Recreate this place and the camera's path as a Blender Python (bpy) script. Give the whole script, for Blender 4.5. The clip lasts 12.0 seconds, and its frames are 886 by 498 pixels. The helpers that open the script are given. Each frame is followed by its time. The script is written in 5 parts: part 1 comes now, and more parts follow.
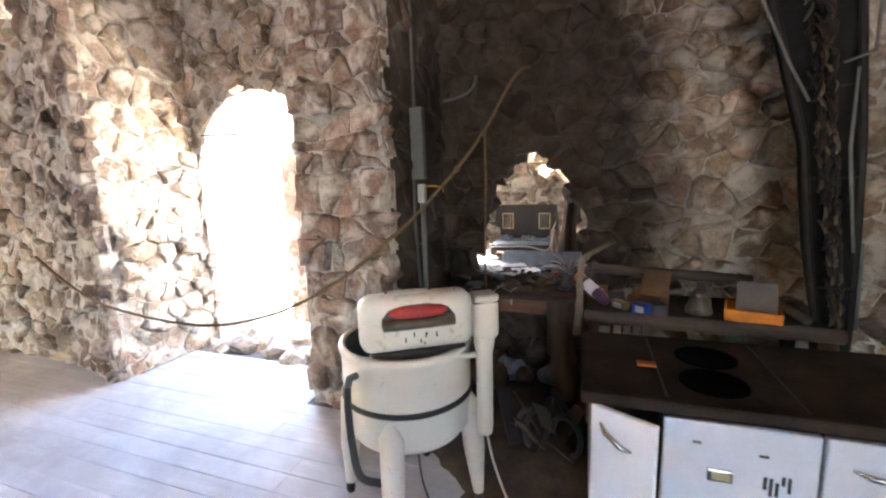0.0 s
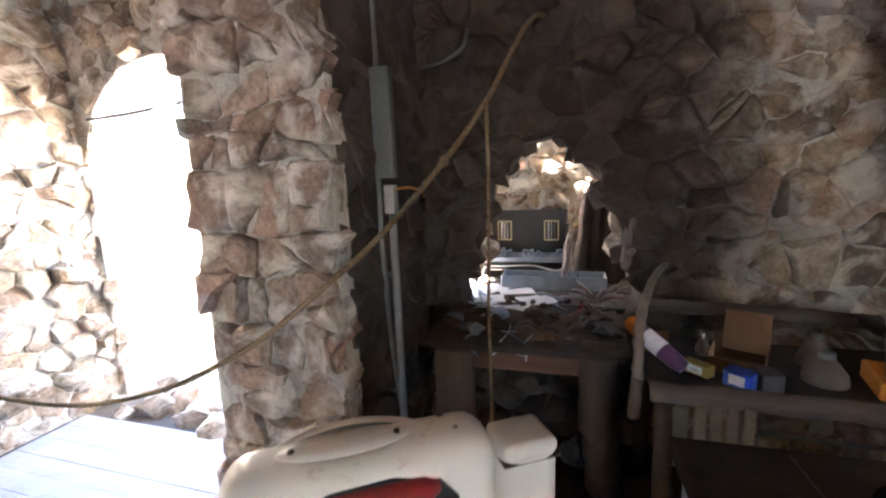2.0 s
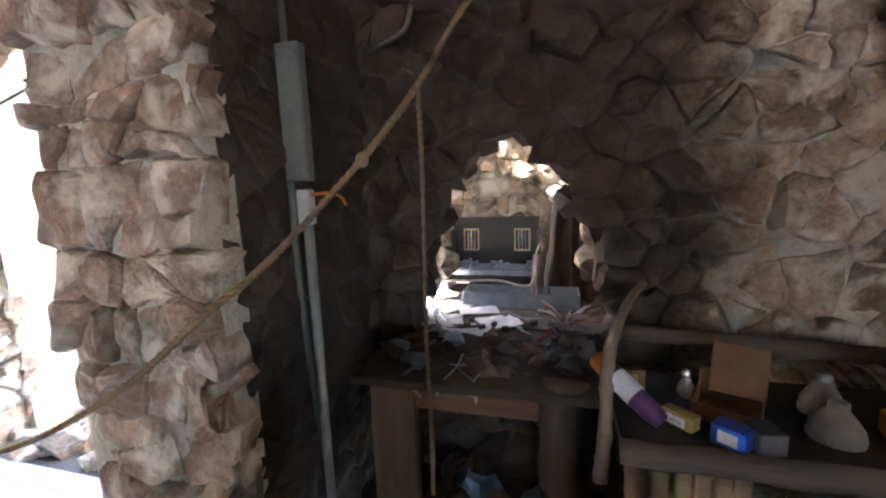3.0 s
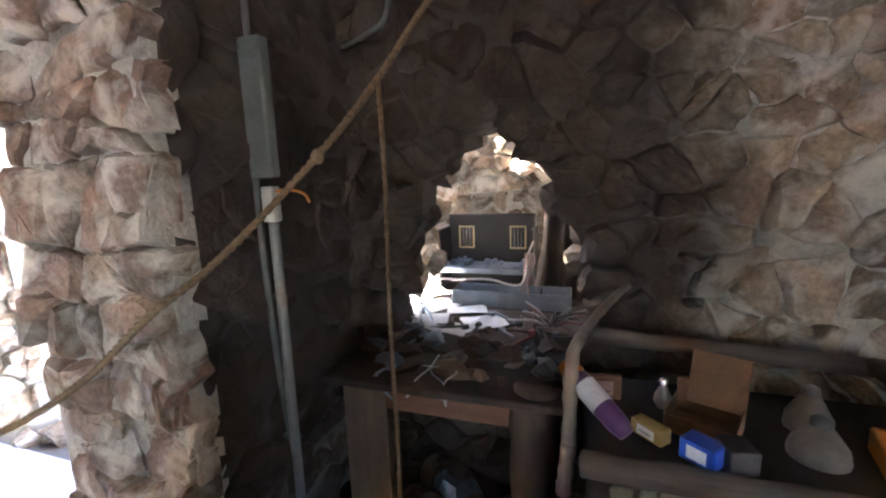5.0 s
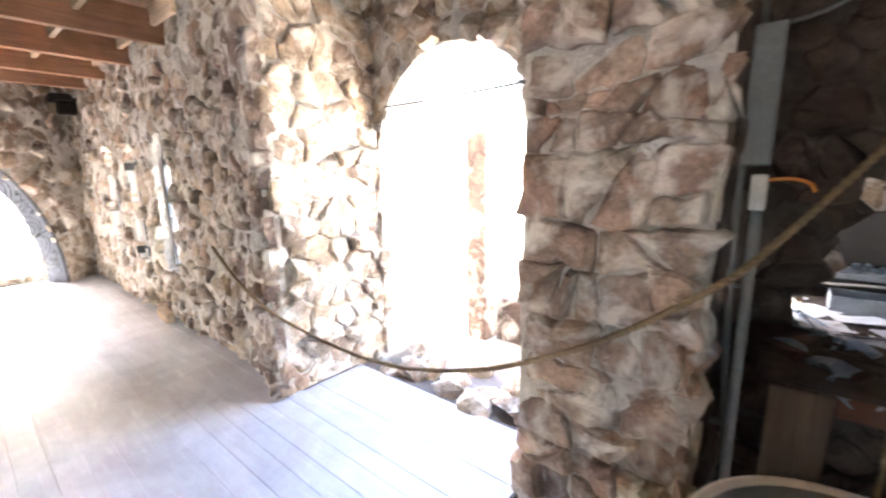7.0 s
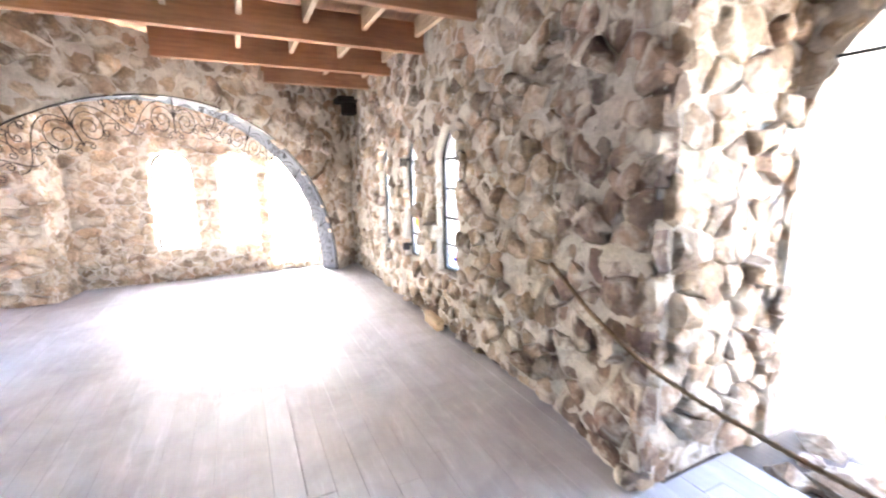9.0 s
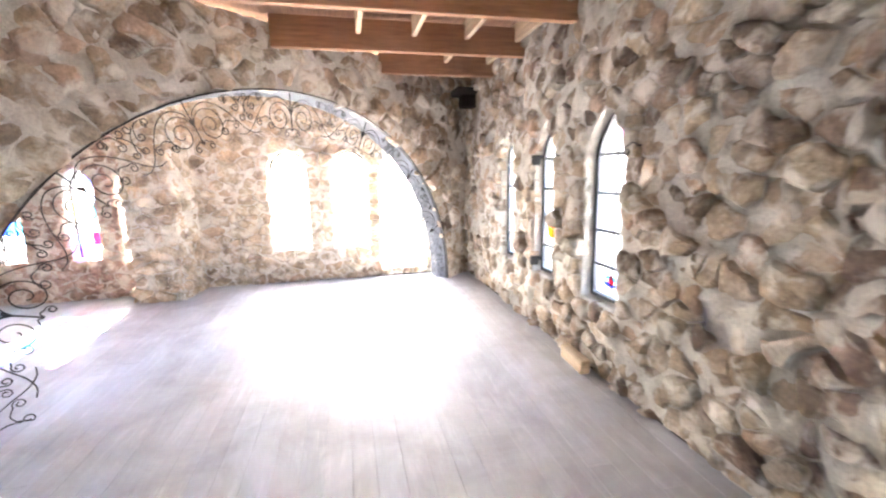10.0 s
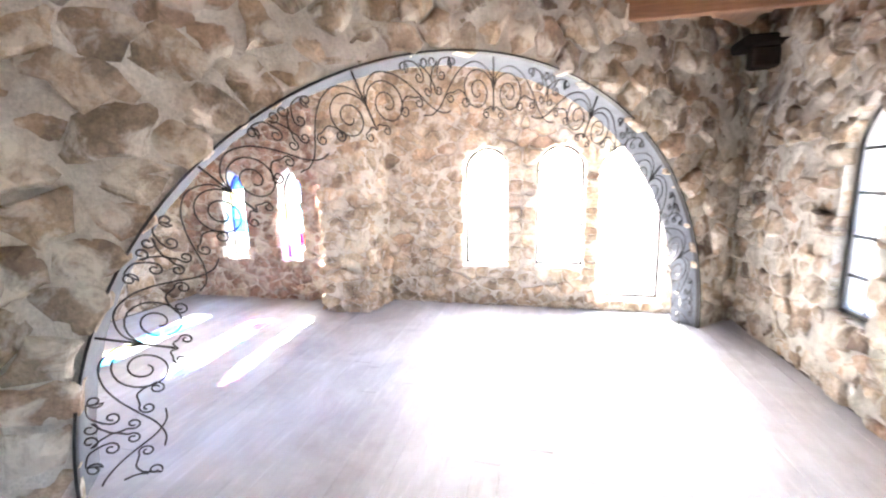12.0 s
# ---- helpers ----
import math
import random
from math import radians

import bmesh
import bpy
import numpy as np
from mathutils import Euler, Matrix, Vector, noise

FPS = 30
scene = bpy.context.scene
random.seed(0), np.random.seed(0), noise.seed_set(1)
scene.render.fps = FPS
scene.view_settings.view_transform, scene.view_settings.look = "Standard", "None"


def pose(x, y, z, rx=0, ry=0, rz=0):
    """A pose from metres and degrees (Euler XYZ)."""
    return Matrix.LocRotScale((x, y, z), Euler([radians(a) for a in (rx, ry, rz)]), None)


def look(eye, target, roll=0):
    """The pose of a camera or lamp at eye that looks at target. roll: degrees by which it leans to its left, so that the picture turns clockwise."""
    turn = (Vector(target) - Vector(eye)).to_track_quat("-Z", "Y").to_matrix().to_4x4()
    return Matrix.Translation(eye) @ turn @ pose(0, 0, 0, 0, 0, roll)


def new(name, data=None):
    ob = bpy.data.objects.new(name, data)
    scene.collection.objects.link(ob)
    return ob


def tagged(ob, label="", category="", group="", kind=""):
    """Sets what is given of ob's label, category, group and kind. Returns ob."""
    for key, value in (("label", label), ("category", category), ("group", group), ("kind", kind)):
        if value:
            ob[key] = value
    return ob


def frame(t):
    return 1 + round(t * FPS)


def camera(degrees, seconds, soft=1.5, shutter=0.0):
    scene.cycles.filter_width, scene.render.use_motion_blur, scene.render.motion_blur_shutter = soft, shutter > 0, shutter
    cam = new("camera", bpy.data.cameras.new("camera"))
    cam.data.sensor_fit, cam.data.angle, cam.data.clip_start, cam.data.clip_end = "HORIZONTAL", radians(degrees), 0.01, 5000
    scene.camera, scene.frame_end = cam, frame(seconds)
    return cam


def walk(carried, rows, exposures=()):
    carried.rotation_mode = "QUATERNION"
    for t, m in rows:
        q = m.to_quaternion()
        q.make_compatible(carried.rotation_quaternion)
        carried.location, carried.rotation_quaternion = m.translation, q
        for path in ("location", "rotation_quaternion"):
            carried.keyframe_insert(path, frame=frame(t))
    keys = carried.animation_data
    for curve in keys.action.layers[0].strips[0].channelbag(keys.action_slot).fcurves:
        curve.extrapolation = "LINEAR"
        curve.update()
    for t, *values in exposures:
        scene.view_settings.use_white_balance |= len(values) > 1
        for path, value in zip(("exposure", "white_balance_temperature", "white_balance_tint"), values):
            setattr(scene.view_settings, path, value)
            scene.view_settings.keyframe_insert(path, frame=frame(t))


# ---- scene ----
cam = camera(92.94, 12.0, soft=2.2, shutter=0.35)
# seconds, eye x y z, yaw, pitch, roll
ROWS = [
    (0.0, 0.000, 0.000, 1.603, 19.543, -9.310, 1.813),
    (0.5, -0.168, 0.179, 1.608, 18.903, -9.030, 1.967),
    (1.0, -0.268, 0.397, 1.606, 18.096, -9.212, 2.103),
    (1.5, -0.311, 0.681, 1.610, 17.343, -9.425, 2.190),
    (2.0, -0.349, 0.954, 1.596, 16.517, -9.391, 2.211),
    (2.5, -0.281, 1.204, 1.596, 16.145, -9.305, 2.267),
    (3.0, -0.226, 1.369, 1.590, 15.213, -9.037, 1.963),
    (5.0, -0.048, 1.476, 1.590, 18.085, -9.586, 1.871),
    (5.5, -0.190, 1.221, 1.607, 23.176, -9.614, 1.323),
    (6.0, -0.424, 1.011, 1.623, 28.369, -10.067, 1.035),
    (6.5, -0.736, 0.916, 1.631, 33.924, -10.631, 1.086),
    (7.0, -1.030, 0.821, 1.619, 39.836, -10.764, 0.936),
    (9.0, -2.481, 0.550, 1.597, 64.204, -10.484, 0.991),
    (9.5, -2.915, 0.544, 1.603, 70.696, -10.385, 1.073),
    (10.0, -3.350, 0.496, 1.607, 77.136, -10.328, 1.134),
    (10.5, -3.754, 0.511, 1.614, 83.617, -10.037, 1.326),
    (11.0, -4.106, 0.427, 1.597, 90.144, -9.722, 1.162),
    (11.5, -4.462, 0.393, 1.572, 96.778, -9.407, 1.288),
    (12.0, -4.824, 0.367, 1.559, 103.437, -9.184, 1.173),
]
# exposures
EXPOSURES = [(0.0, 6.18, 7000, 17), (3.0, 6.12, 6600, 17), (5.0, 6.34, 6550, 17), (5.5, 6.40, 6550, 17), (7.0, 6.18, 6850, 17), (9.5, 6.03, 6600, 16), (12.0, 5.90, 6550, 15)]
# end exposures
walk(cam, [(t, pose(x, y, z, 90 + pitch, roll, yaw)) for t, x, y, z, yaw, pitch, roll in ROWS], EXPOSURES)
# ---- walk end ----
# ---- light ----
SUN_AZ, SUN_EL = radians(-96), radians(33)
world = bpy.data.worlds.new("sky")
scene.world = world
world.use_nodes = True
wn = world.node_tree
sky = wn.nodes.new("ShaderNodeTexSky")
sky.sky_type = "NISHITA"
sky.sun_disc = False
sky.sun_elevation, sky.sun_rotation = SUN_EL, SUN_AZ
sky.air_density, sky.dust_density = 1.0, 2.0
wn.links.new(sky.outputs[0], wn.nodes["Background"].inputs[0])
wn.nodes["Background"].inputs[1].default_value = 0.15
sun = new("sun", bpy.data.lights.new("sun", "SUN"))
sun.data.energy, sun.data.angle, sun.data.color = 5.0, radians(1.0), (1.0, 0.96, 0.90)
sun_dir = Vector((-math.sin(SUN_AZ) * math.cos(SUN_EL), -math.cos(SUN_AZ) * math.cos(SUN_EL), -math.sin(SUN_EL)))
sun.matrix_world = Matrix.Translation((-20, 3, 14)) @ sun_dir.to_track_quat("-Z", "Y").to_matrix().to_4x4()


# ---- materials ----
def material(name, rough=0.8, metal=0.0):
    m = bpy.data.materials.new(name)
    m.use_nodes = True
    b = m.node_tree.nodes["Principled BSDF"]
    b.inputs["Roughness"].default_value, b.inputs["Metallic"].default_value = rough, metal
    return m, m.node_tree, b


def node(nt, kind, **inputs):
    n = nt.nodes.new(kind)
    for key, v in inputs.items():
        n.inputs[key.replace("_", " ")].default_value = v
    return n


def ramp(nt, fac, stops):
    r = nt.nodes.new("ShaderNodeValToRGB")
    while len(r.color_ramp.elements) < len(stops):
        r.color_ramp.elements.new(0.5)
    for e, (p, c) in zip(r.color_ramp.elements, stops):
        e.position, e.color = p, (*c, 1)
    nt.links.new(fac, r.inputs[0])
    return r.outputs[0]


def mix(nt, a, b, fac, mode="MIX"):
    n = nt.nodes.new("ShaderNodeMix")
    n.data_type, n.blend_type = "RGBA", mode
    for sock, v in ((n.inputs[0], fac), (n.inputs[6], a), (n.inputs[7], b)):
        if isinstance(v, bpy.types.NodeSocket):
            nt.links.new(v, sock)
        elif isinstance(v, tuple):
            sock.default_value = (*v, 1)
        else:
            sock.default_value = v
    return n.outputs[2]


def noise_tex(nt, scale, detail=6, rough=0.6, vec=None, dist=0.0):
    n = node(nt, "ShaderNodeTexNoise", Scale=scale, Detail=detail, Roughness=rough, Distortion=dist)
    if vec is None:
        co = nt.nodes.new("ShaderNodeTexCoord")
        vec = co.outputs["Object"]
    nt.links.new(vec, n.inputs["Vector"])
    return n.outputs["Fac"]


def bump(nt, b, height, strength, distance):
    n = node(nt, "ShaderNodeBump", Strength=strength, Distance=distance)
    nt.links.new(height, n.inputs["Height"])
    nt.links.new(n.outputs[0], b.inputs["Normal"])


def geo_pos(nt):
    return nt.nodes.new("ShaderNodeNewGeometry").outputs["Position"]


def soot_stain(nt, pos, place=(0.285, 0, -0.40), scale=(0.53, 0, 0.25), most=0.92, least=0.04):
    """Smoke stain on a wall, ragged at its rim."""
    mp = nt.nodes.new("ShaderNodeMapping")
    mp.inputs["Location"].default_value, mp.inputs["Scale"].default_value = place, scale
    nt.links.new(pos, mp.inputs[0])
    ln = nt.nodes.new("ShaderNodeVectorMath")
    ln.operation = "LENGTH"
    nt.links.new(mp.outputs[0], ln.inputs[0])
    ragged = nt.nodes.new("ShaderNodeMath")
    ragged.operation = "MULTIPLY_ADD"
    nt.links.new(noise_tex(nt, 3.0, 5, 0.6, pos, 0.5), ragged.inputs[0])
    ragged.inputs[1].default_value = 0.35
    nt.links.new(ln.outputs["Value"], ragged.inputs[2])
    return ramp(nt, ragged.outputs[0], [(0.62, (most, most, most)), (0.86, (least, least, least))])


def stone_material(name, island, soot, palette=()):
    m, nt, b = material(name, 0.85)
    if island:
        rnd = nt.nodes.new("ShaderNodeNewGeometry").outputs["Random Per Island"]
    else:
        rnd = nt.nodes.new("ShaderNodeObjectInfo").outputs["Random"]
    pos = geo_pos(nt)
    base = ramp(nt, rnd, palette or STONES)
    big = noise_tex(nt, 5.0, 4, 0.6, pos, 0.6)
    fine = noise_tex(nt, 38.0, 8, 0.7, pos)
    c = mix(nt, base, ramp(nt, big, [(0.3, (0.45, 0.43, 0.42)), (0.7, (1.42, 1.34, 1.26))]), 1.0, "MULTIPLY")
    c = mix(nt, c, ramp(nt, fine, [(0.3, (0.55, 0.52, 0.5)), (0.7, (1.25, 1.22, 1.18))]), 1.0, "MULTIPLY")
    # mortar smeared over parts of the faces
    smear = ramp(nt, noise_tex(nt, 5.5, 6, 0.62, pos, 0.5), [(0.47, (0, 0, 0)), (0.62, (0.85, 0.85, 0.85))])
    c = mix(nt, c, (0.66, 0.615, 0.54), smear)
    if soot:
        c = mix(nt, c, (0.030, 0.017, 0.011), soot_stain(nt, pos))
    else:
        c = mix(nt, c, (0.085, 0.05, 0.03), soot_stain(nt, pos, (9.42 * 2.6, -2.25 * 1.9, -2.85 * 0.55), (2.6, 1.9, 0.55), 0.55, 0.0))
    nt.links.new(c, b.inputs["Base Color"])
    bump(nt, b, noise_tex(nt, 17.0, 9, 0.68, pos, 0.3), 0.9, 0.035)
    return m


def mortar_material(name, soot):
    m, nt, b = material(name, 0.9)
    pos = geo_pos(nt)
    c = ramp(nt, noise_tex(nt, 6.0, 6, 0.65, pos), [(0.3, (0.48, 0.435, 0.375)), (0.5, (0.67, 0.625, 0.555)), (0.72, (0.80, 0.765, 0.70))])
    c = mix(nt, c, ramp(nt, noise_tex(nt, 60.0, 6, 0.7, pos), [(0.3, (0.7, 0.7, 0.7)), (0.7, (1.1, 1.1, 1.1))]), 1.0, "MULTIPLY")
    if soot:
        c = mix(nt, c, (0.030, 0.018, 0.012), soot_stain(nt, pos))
    else:
        c = mix(nt, c, (0.11, 0.07, 0.045), soot_stain(nt, pos, (9.42 * 2.6, -2.25 * 1.9, -2.85 * 0.55), (2.6, 1.9, 0.55), 0.5, 0.0))
    nt.links.new(c, b.inputs["Base Color"])
    bump(nt, b, noise_tex(nt, 9.0, 8, 0.7, pos, 0.6), 1.0, 0.10)
    return m


STONES = [(0.0, (0.34, 0.28, 0.215)), (0.16, (0.42, 0.355, 0.275)), (0.3, (0.20, 0.155, 0.12)), (0.44, (0.44, 0.40, 0.335)), (0.52, (0.40, 0.305, 0.235)), (0.62, (0.36, 0.285, 0.23)),
          (0.70, (0.14, 0.108, 0.086)), (0.8, (0.45, 0.37, 0.27)), (0.88, (0.48, 0.42, 0.345)), (1.0, (0.29, 0.275, 0.25))]
STONE = (stone_material("rubble_stone", False, 0), stone_material("rubble_stone_joined", True, 0))
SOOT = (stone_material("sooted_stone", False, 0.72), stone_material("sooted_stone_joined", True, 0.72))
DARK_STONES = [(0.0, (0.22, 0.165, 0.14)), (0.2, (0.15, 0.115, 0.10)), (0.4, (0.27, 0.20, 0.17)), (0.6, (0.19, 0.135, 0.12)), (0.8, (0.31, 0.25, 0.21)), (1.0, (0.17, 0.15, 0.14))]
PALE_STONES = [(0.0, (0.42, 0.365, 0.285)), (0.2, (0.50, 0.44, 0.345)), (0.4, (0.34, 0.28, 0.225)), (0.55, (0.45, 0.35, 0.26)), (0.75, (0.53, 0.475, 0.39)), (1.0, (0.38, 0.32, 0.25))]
PINK_STONES = [(0.0, (0.42, 0.31, 0.27)), (0.25, (0.36, 0.25, 0.22)), (0.5, (0.47, 0.36, 0.32)), (0.75, (0.33, 0.24, 0.21)), (1.0, (0.44, 0.37, 0.34))]
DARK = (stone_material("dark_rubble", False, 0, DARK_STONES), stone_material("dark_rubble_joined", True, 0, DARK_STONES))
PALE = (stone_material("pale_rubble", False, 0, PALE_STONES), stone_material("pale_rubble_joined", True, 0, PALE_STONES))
PINK = (stone_material("pink_rubble", False, 0, PINK_STONES), stone_material("pink_rubble_joined", True, 0, PINK_STONES))
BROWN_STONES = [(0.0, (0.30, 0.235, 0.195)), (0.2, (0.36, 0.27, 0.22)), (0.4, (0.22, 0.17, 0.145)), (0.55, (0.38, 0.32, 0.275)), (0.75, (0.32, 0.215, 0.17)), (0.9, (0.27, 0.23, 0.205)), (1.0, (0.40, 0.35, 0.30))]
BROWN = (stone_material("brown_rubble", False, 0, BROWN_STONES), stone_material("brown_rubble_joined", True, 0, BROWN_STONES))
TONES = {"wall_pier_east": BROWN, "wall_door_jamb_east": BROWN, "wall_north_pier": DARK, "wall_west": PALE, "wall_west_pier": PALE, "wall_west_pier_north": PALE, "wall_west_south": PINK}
MORTAR, MORTAR_SOOT = mortar_material("mortar", 0), mortar_material("sooted_mortar", 0.7)


def plain(name, colour, rough=0.6, metal=0.0, vary=0.25, scale=8.0, bumps=0.15, coat=0.0, speck=0.18):
    m, nt, b = material(name, rough, metal)
    dark = tuple(v * (1 - vary) for v in colour)
    lite = tuple(min(1, v * (1 + vary * 0.6)) for v in colour)
    c = ramp(nt, noise_tex(nt, scale, 7, 0.65), [(0.32, dark), (0.68, lite)])
    c = mix(nt, c, ramp(nt, noise_tex(nt, scale * 9, 5, 0.7), [(0.3, (1 - speck,) * 3), (0.7, (1 + speck * 0.4,) * 3)]), 1.0, "MULTIPLY")
    nt.links.new(c, b.inputs["Base Color"])
    b.inputs["Coat Weight"].default_value = coat
    if bumps:
        bump(nt, b, noise_tex(nt, scale * 5, 6, 0.6), bumps, 0.01)
    return m


def timber(name, colour, rough=0.7, along="X", stretch=14.0, bumps=0.35, grain_dark=0.6, spread=1.0):
    m, nt, b = material(name, rough)
    mp = nt.nodes.new("ShaderNodeMapping")
    mp.inputs["Scale"].default_value = {"X": (1, stretch, stretch), "Y": (stretch, 1, stretch), "Z": (stretch, stretch, 1)}[along]
    nt.links.new(geo_pos(nt), mp.inputs[0])
    info = nt.nodes.new("ShaderNodeObjectInfo").outputs["Random"]
    grain = noise_tex(nt, 2.2, 8, 0.7, mp.outputs[0], 0.4)
    c = ramp(nt, grain, [(0.28, tuple(v * grain_dark for v in colour)), (0.55, colour), (0.75, tuple(min(1, v * 1.25) for v in colour))])
    tone = ramp(nt, info, [(0.0, (1 - 0.2 * spread,) * 3), (0.5, (1.0, 0.98, 0.96)), (1.0, (1 + 0.15 * spread, 1 + 0.15 * spread, 1 + 0.17 * spread))])
    c = mix(nt, c, tone, 1.0, "MULTIPLY")
    blot = ramp(nt, noise_tex(nt, 1.7, 6, 0.65, geo_pos(nt), 0.5), [(0.3, (0.78, 0.76, 0.74)), (0.65, (1.08, 1.08, 1.08))])
    c = mix(nt, c, blot, 1.0, "MULTIPLY")
    nt.links.new(c, b.inputs["Base Color"])
    bump(nt, b, grain, bumps, 0.01)
    return m


FLOOR_WOOD = timber("worn_floor_planks", (0.395, 0.41, 0.45), 0.6, "X", stretch=7.0, grain_dark=0.92, spread=0.3)
FLOOR_WOOD.node_tree.nodes["Principled BSDF"].inputs["Specular IOR Level"].default_value = 0.12
BEAM_WOOD = timber("red_brown_beam", (0.38, 0.20, 0.115), 0.75, "Y")
JOIST_WOOD = timber("pale_pine", (0.60, 0.46, 0.31), 0.75, "X")
DECK_WOOD = timber("brown_deck_boards", (0.26, 0.14, 0.08), 0.8, "X")
FLOOR_BASE = timber("dark_floor_base", (0.07, 0.06, 0.055), 0.8, "X")
OLD_WOOD = timber("old_grey_wood", (0.12, 0.082, 0.056), 0.8, "Z")
LOG_WOOD = timber("weathered_log", (0.095, 0.075, 0.06), 0.85, "X")
PLANK_WOOD = timber("sawn_plank", (0.17, 0.12, 0.08), 0.75, "Z")
IRON = plain("black_iron", (0.03, 0.028, 0.027), 0.55, 0.6, 0.3, 12)
RUST = plain("rusty_iron", (0.07, 0.045, 0.03), 0.75, 0.4, 0.5, 15)
PLASTER = plain("grey_plaster", (0.10, 0.11, 0.13), 0.85, 0, 0.25, 5, 0.5)
LEAD = plain("dark_lead", (0.05, 0.05, 0.055), 0.5, 0.7)
def rusty_enamel(name, colour, clean=0.56):
    m, nt, b = material(name, 0.3)
    c = ramp(nt, noise_tex(nt, 3, 7, 0.65), [(0.32, tuple(v * 0.9 for v in colour)), (0.68, colour)])
    spots = ramp(nt, noise_tex(nt, 11, 8, 0.68, None, 0.8), [(clean, (0, 0, 0)), (clean + 0.16, (0.75, 0.75, 0.75))])
    c = mix(nt, c, (0.20, 0.12, 0.055), spots)
    chips = ramp(nt, noise_tex(nt, 46, 5, 0.6), [(0.72, (0, 0, 0)), (0.75, (0.9, 0.9, 0.9))])
    c = mix(nt, c, (0.06, 0.035, 0.02), chips)
    nt.links.new(c, b.inputs["Base Color"])
    bump(nt, b, noise_tex(nt, 15, 6, 0.6), 0.04, 0.01)
    return m


ENAMEL = rusty_enamel("aged_white_enamel", (0.60, 0.56, 0.495), 0.62)
STOVE_WHITE = plain("white_stove_enamel", (0.71, 0.745, 0.83), 0.25, 0, 0.05, 3, 0.01, 0.3, 0.03)
STOVE_BLACK = plain("dusty_cast_iron", (0.032, 0.027, 0.026), 0.7, 0.1, 0.45, 7, 0.3)
STOVE_BLACK.node_tree.nodes["Principled BSDF"].inputs["Specular IOR Level"].default_value = 0.2
STOVE_TOP = plain("brown_dusty_stove_top", (0.042, 0.030, 0.023), 0.8, 0.0, 0.5, 6, 0.3)
STOVE_TOP.node_tree.nodes["Principled BSDF"].inputs["Specular IOR Level"].default_value = 0.15
RUBBER = plain("black_rubber", (0.02, 0.02, 0.02), 0.55)
CHROME = plain("worn_chrome", (0.55, 0.55, 0.53), 0.25, 1.0, 0.2)
RED = plain("red_rubber_roller", (0.35, 0.03, 0.03), 0.5)
ROPE = plain("hemp_rope", (0.22, 0.15, 0.085), 0.9, 0, 0.4, 60, 0.6)
GALV = plain("galvanised_steel", (0.15, 0.155, 0.15), 0.5, 0.6, 0.2, 9)
GREY_BOX = plain("grey_painted_steel", (0.12, 0.135, 0.135), 0.55, 0.1, 0.15, 6)
GROUND = plain("pale_gravel", (0.55, 0.51, 0.45), 0.95, 0, 0.3, 2, 0.4)


# ---- builders ----
def part(name, bm, mat, parent=None, label="", smooth=False):
    me = bpy.data.meshes.new(name)
    bm.to_mesh(me)
    bm.free()
    if smooth:
        me.polygons.foreach_set("use_smooth", [True] * len(me.polygons))
    me.materials.append(mat)
    ob = new(name, me)
    if parent is not None:
        ob.parent = parent
    if label:
        ob["label"] = label
    return ob


def empty(name, m, label, category, group=""):
    ob = new(name)
    ob.empty_display_size = 0.1
    ob.matrix_world = m
    return tagged(ob, label, category, group)


def box_bm(cx, cy, cz, sx, sy, sz, bevel=0.0, seg=2, m=None, bm=None):
    out = bmesh.new() if bm is None else bm
    r = bmesh.ops.create_cube(out, size=1.0, matrix=(m or Matrix()) @ Matrix.Translation((cx, cy, cz)) @ Matrix.Diagonal((sx, sy, sz, 1)))
    if bevel:
        es = list({e for v in r["verts"] for e in v.link_edges})
        bmesh.ops.bevel(out, geom=es, offset=bevel, segments=seg, affect="EDGES", profile=0.5, clamp_overlap=True)
    return out


def lathe(profile, seg=32, bm=None, m=None, close=False):
    """Turn (radius, z) pairs round the z axis."""
    out = bmesh.new() if bm is None else bm
    m = m or Matrix()
    rings = []
    for r, z in profile:
        rings.append([out.verts.new(m @ Vector((r * math.cos(2 * math.pi * k / seg), r * math.sin(2 * math.pi * k / seg), z))) for k in range(seg)])
    for a, b in zip(rings, rings[1:]):
        for k in range(seg):
            out.faces.new((a[k], a[(k + 1) % seg], b[(k + 1) % seg], b[k]))
    if close:
        out.faces.new(list(reversed(rings[0])))
        out.faces.new(rings[-1])
    return out


def tube(points, radius, seg=8, bm=None, taper=None, cap=True):
    """A round bar along points; taper gives a radius for each point."""
    out = bmesh.new() if bm is None else bm
    pts = [Vector(p) for p in points]
    rings, side = [], None
    for i, p in enumerate(pts):
        d = (pts[min(i + 1, len(pts) - 1)] - pts[max(i - 1, 0)]).normalized()
        if side is None:
            side = d.orthogonal().normalized()
        side = (side - d * side.dot(d)).normalized()
        up = d.cross(side)
        r = taper[i] if taper else radius
        rings.append([out.verts.new(p + (side * math.cos(2 * math.pi * k / seg) + up * math.sin(2 * math.pi * k / seg)) * r) for k in range(seg)])
    for a, b in zip(rings, rings[1:]):
        for k in range(seg):
            out.faces.new((a[k], a[(k + 1) % seg], b[(k + 1) % seg], b[k]))
    if cap:
        out.faces.new(list(reversed(rings[0])))
        out.faces.new(rings[-1])
    return out


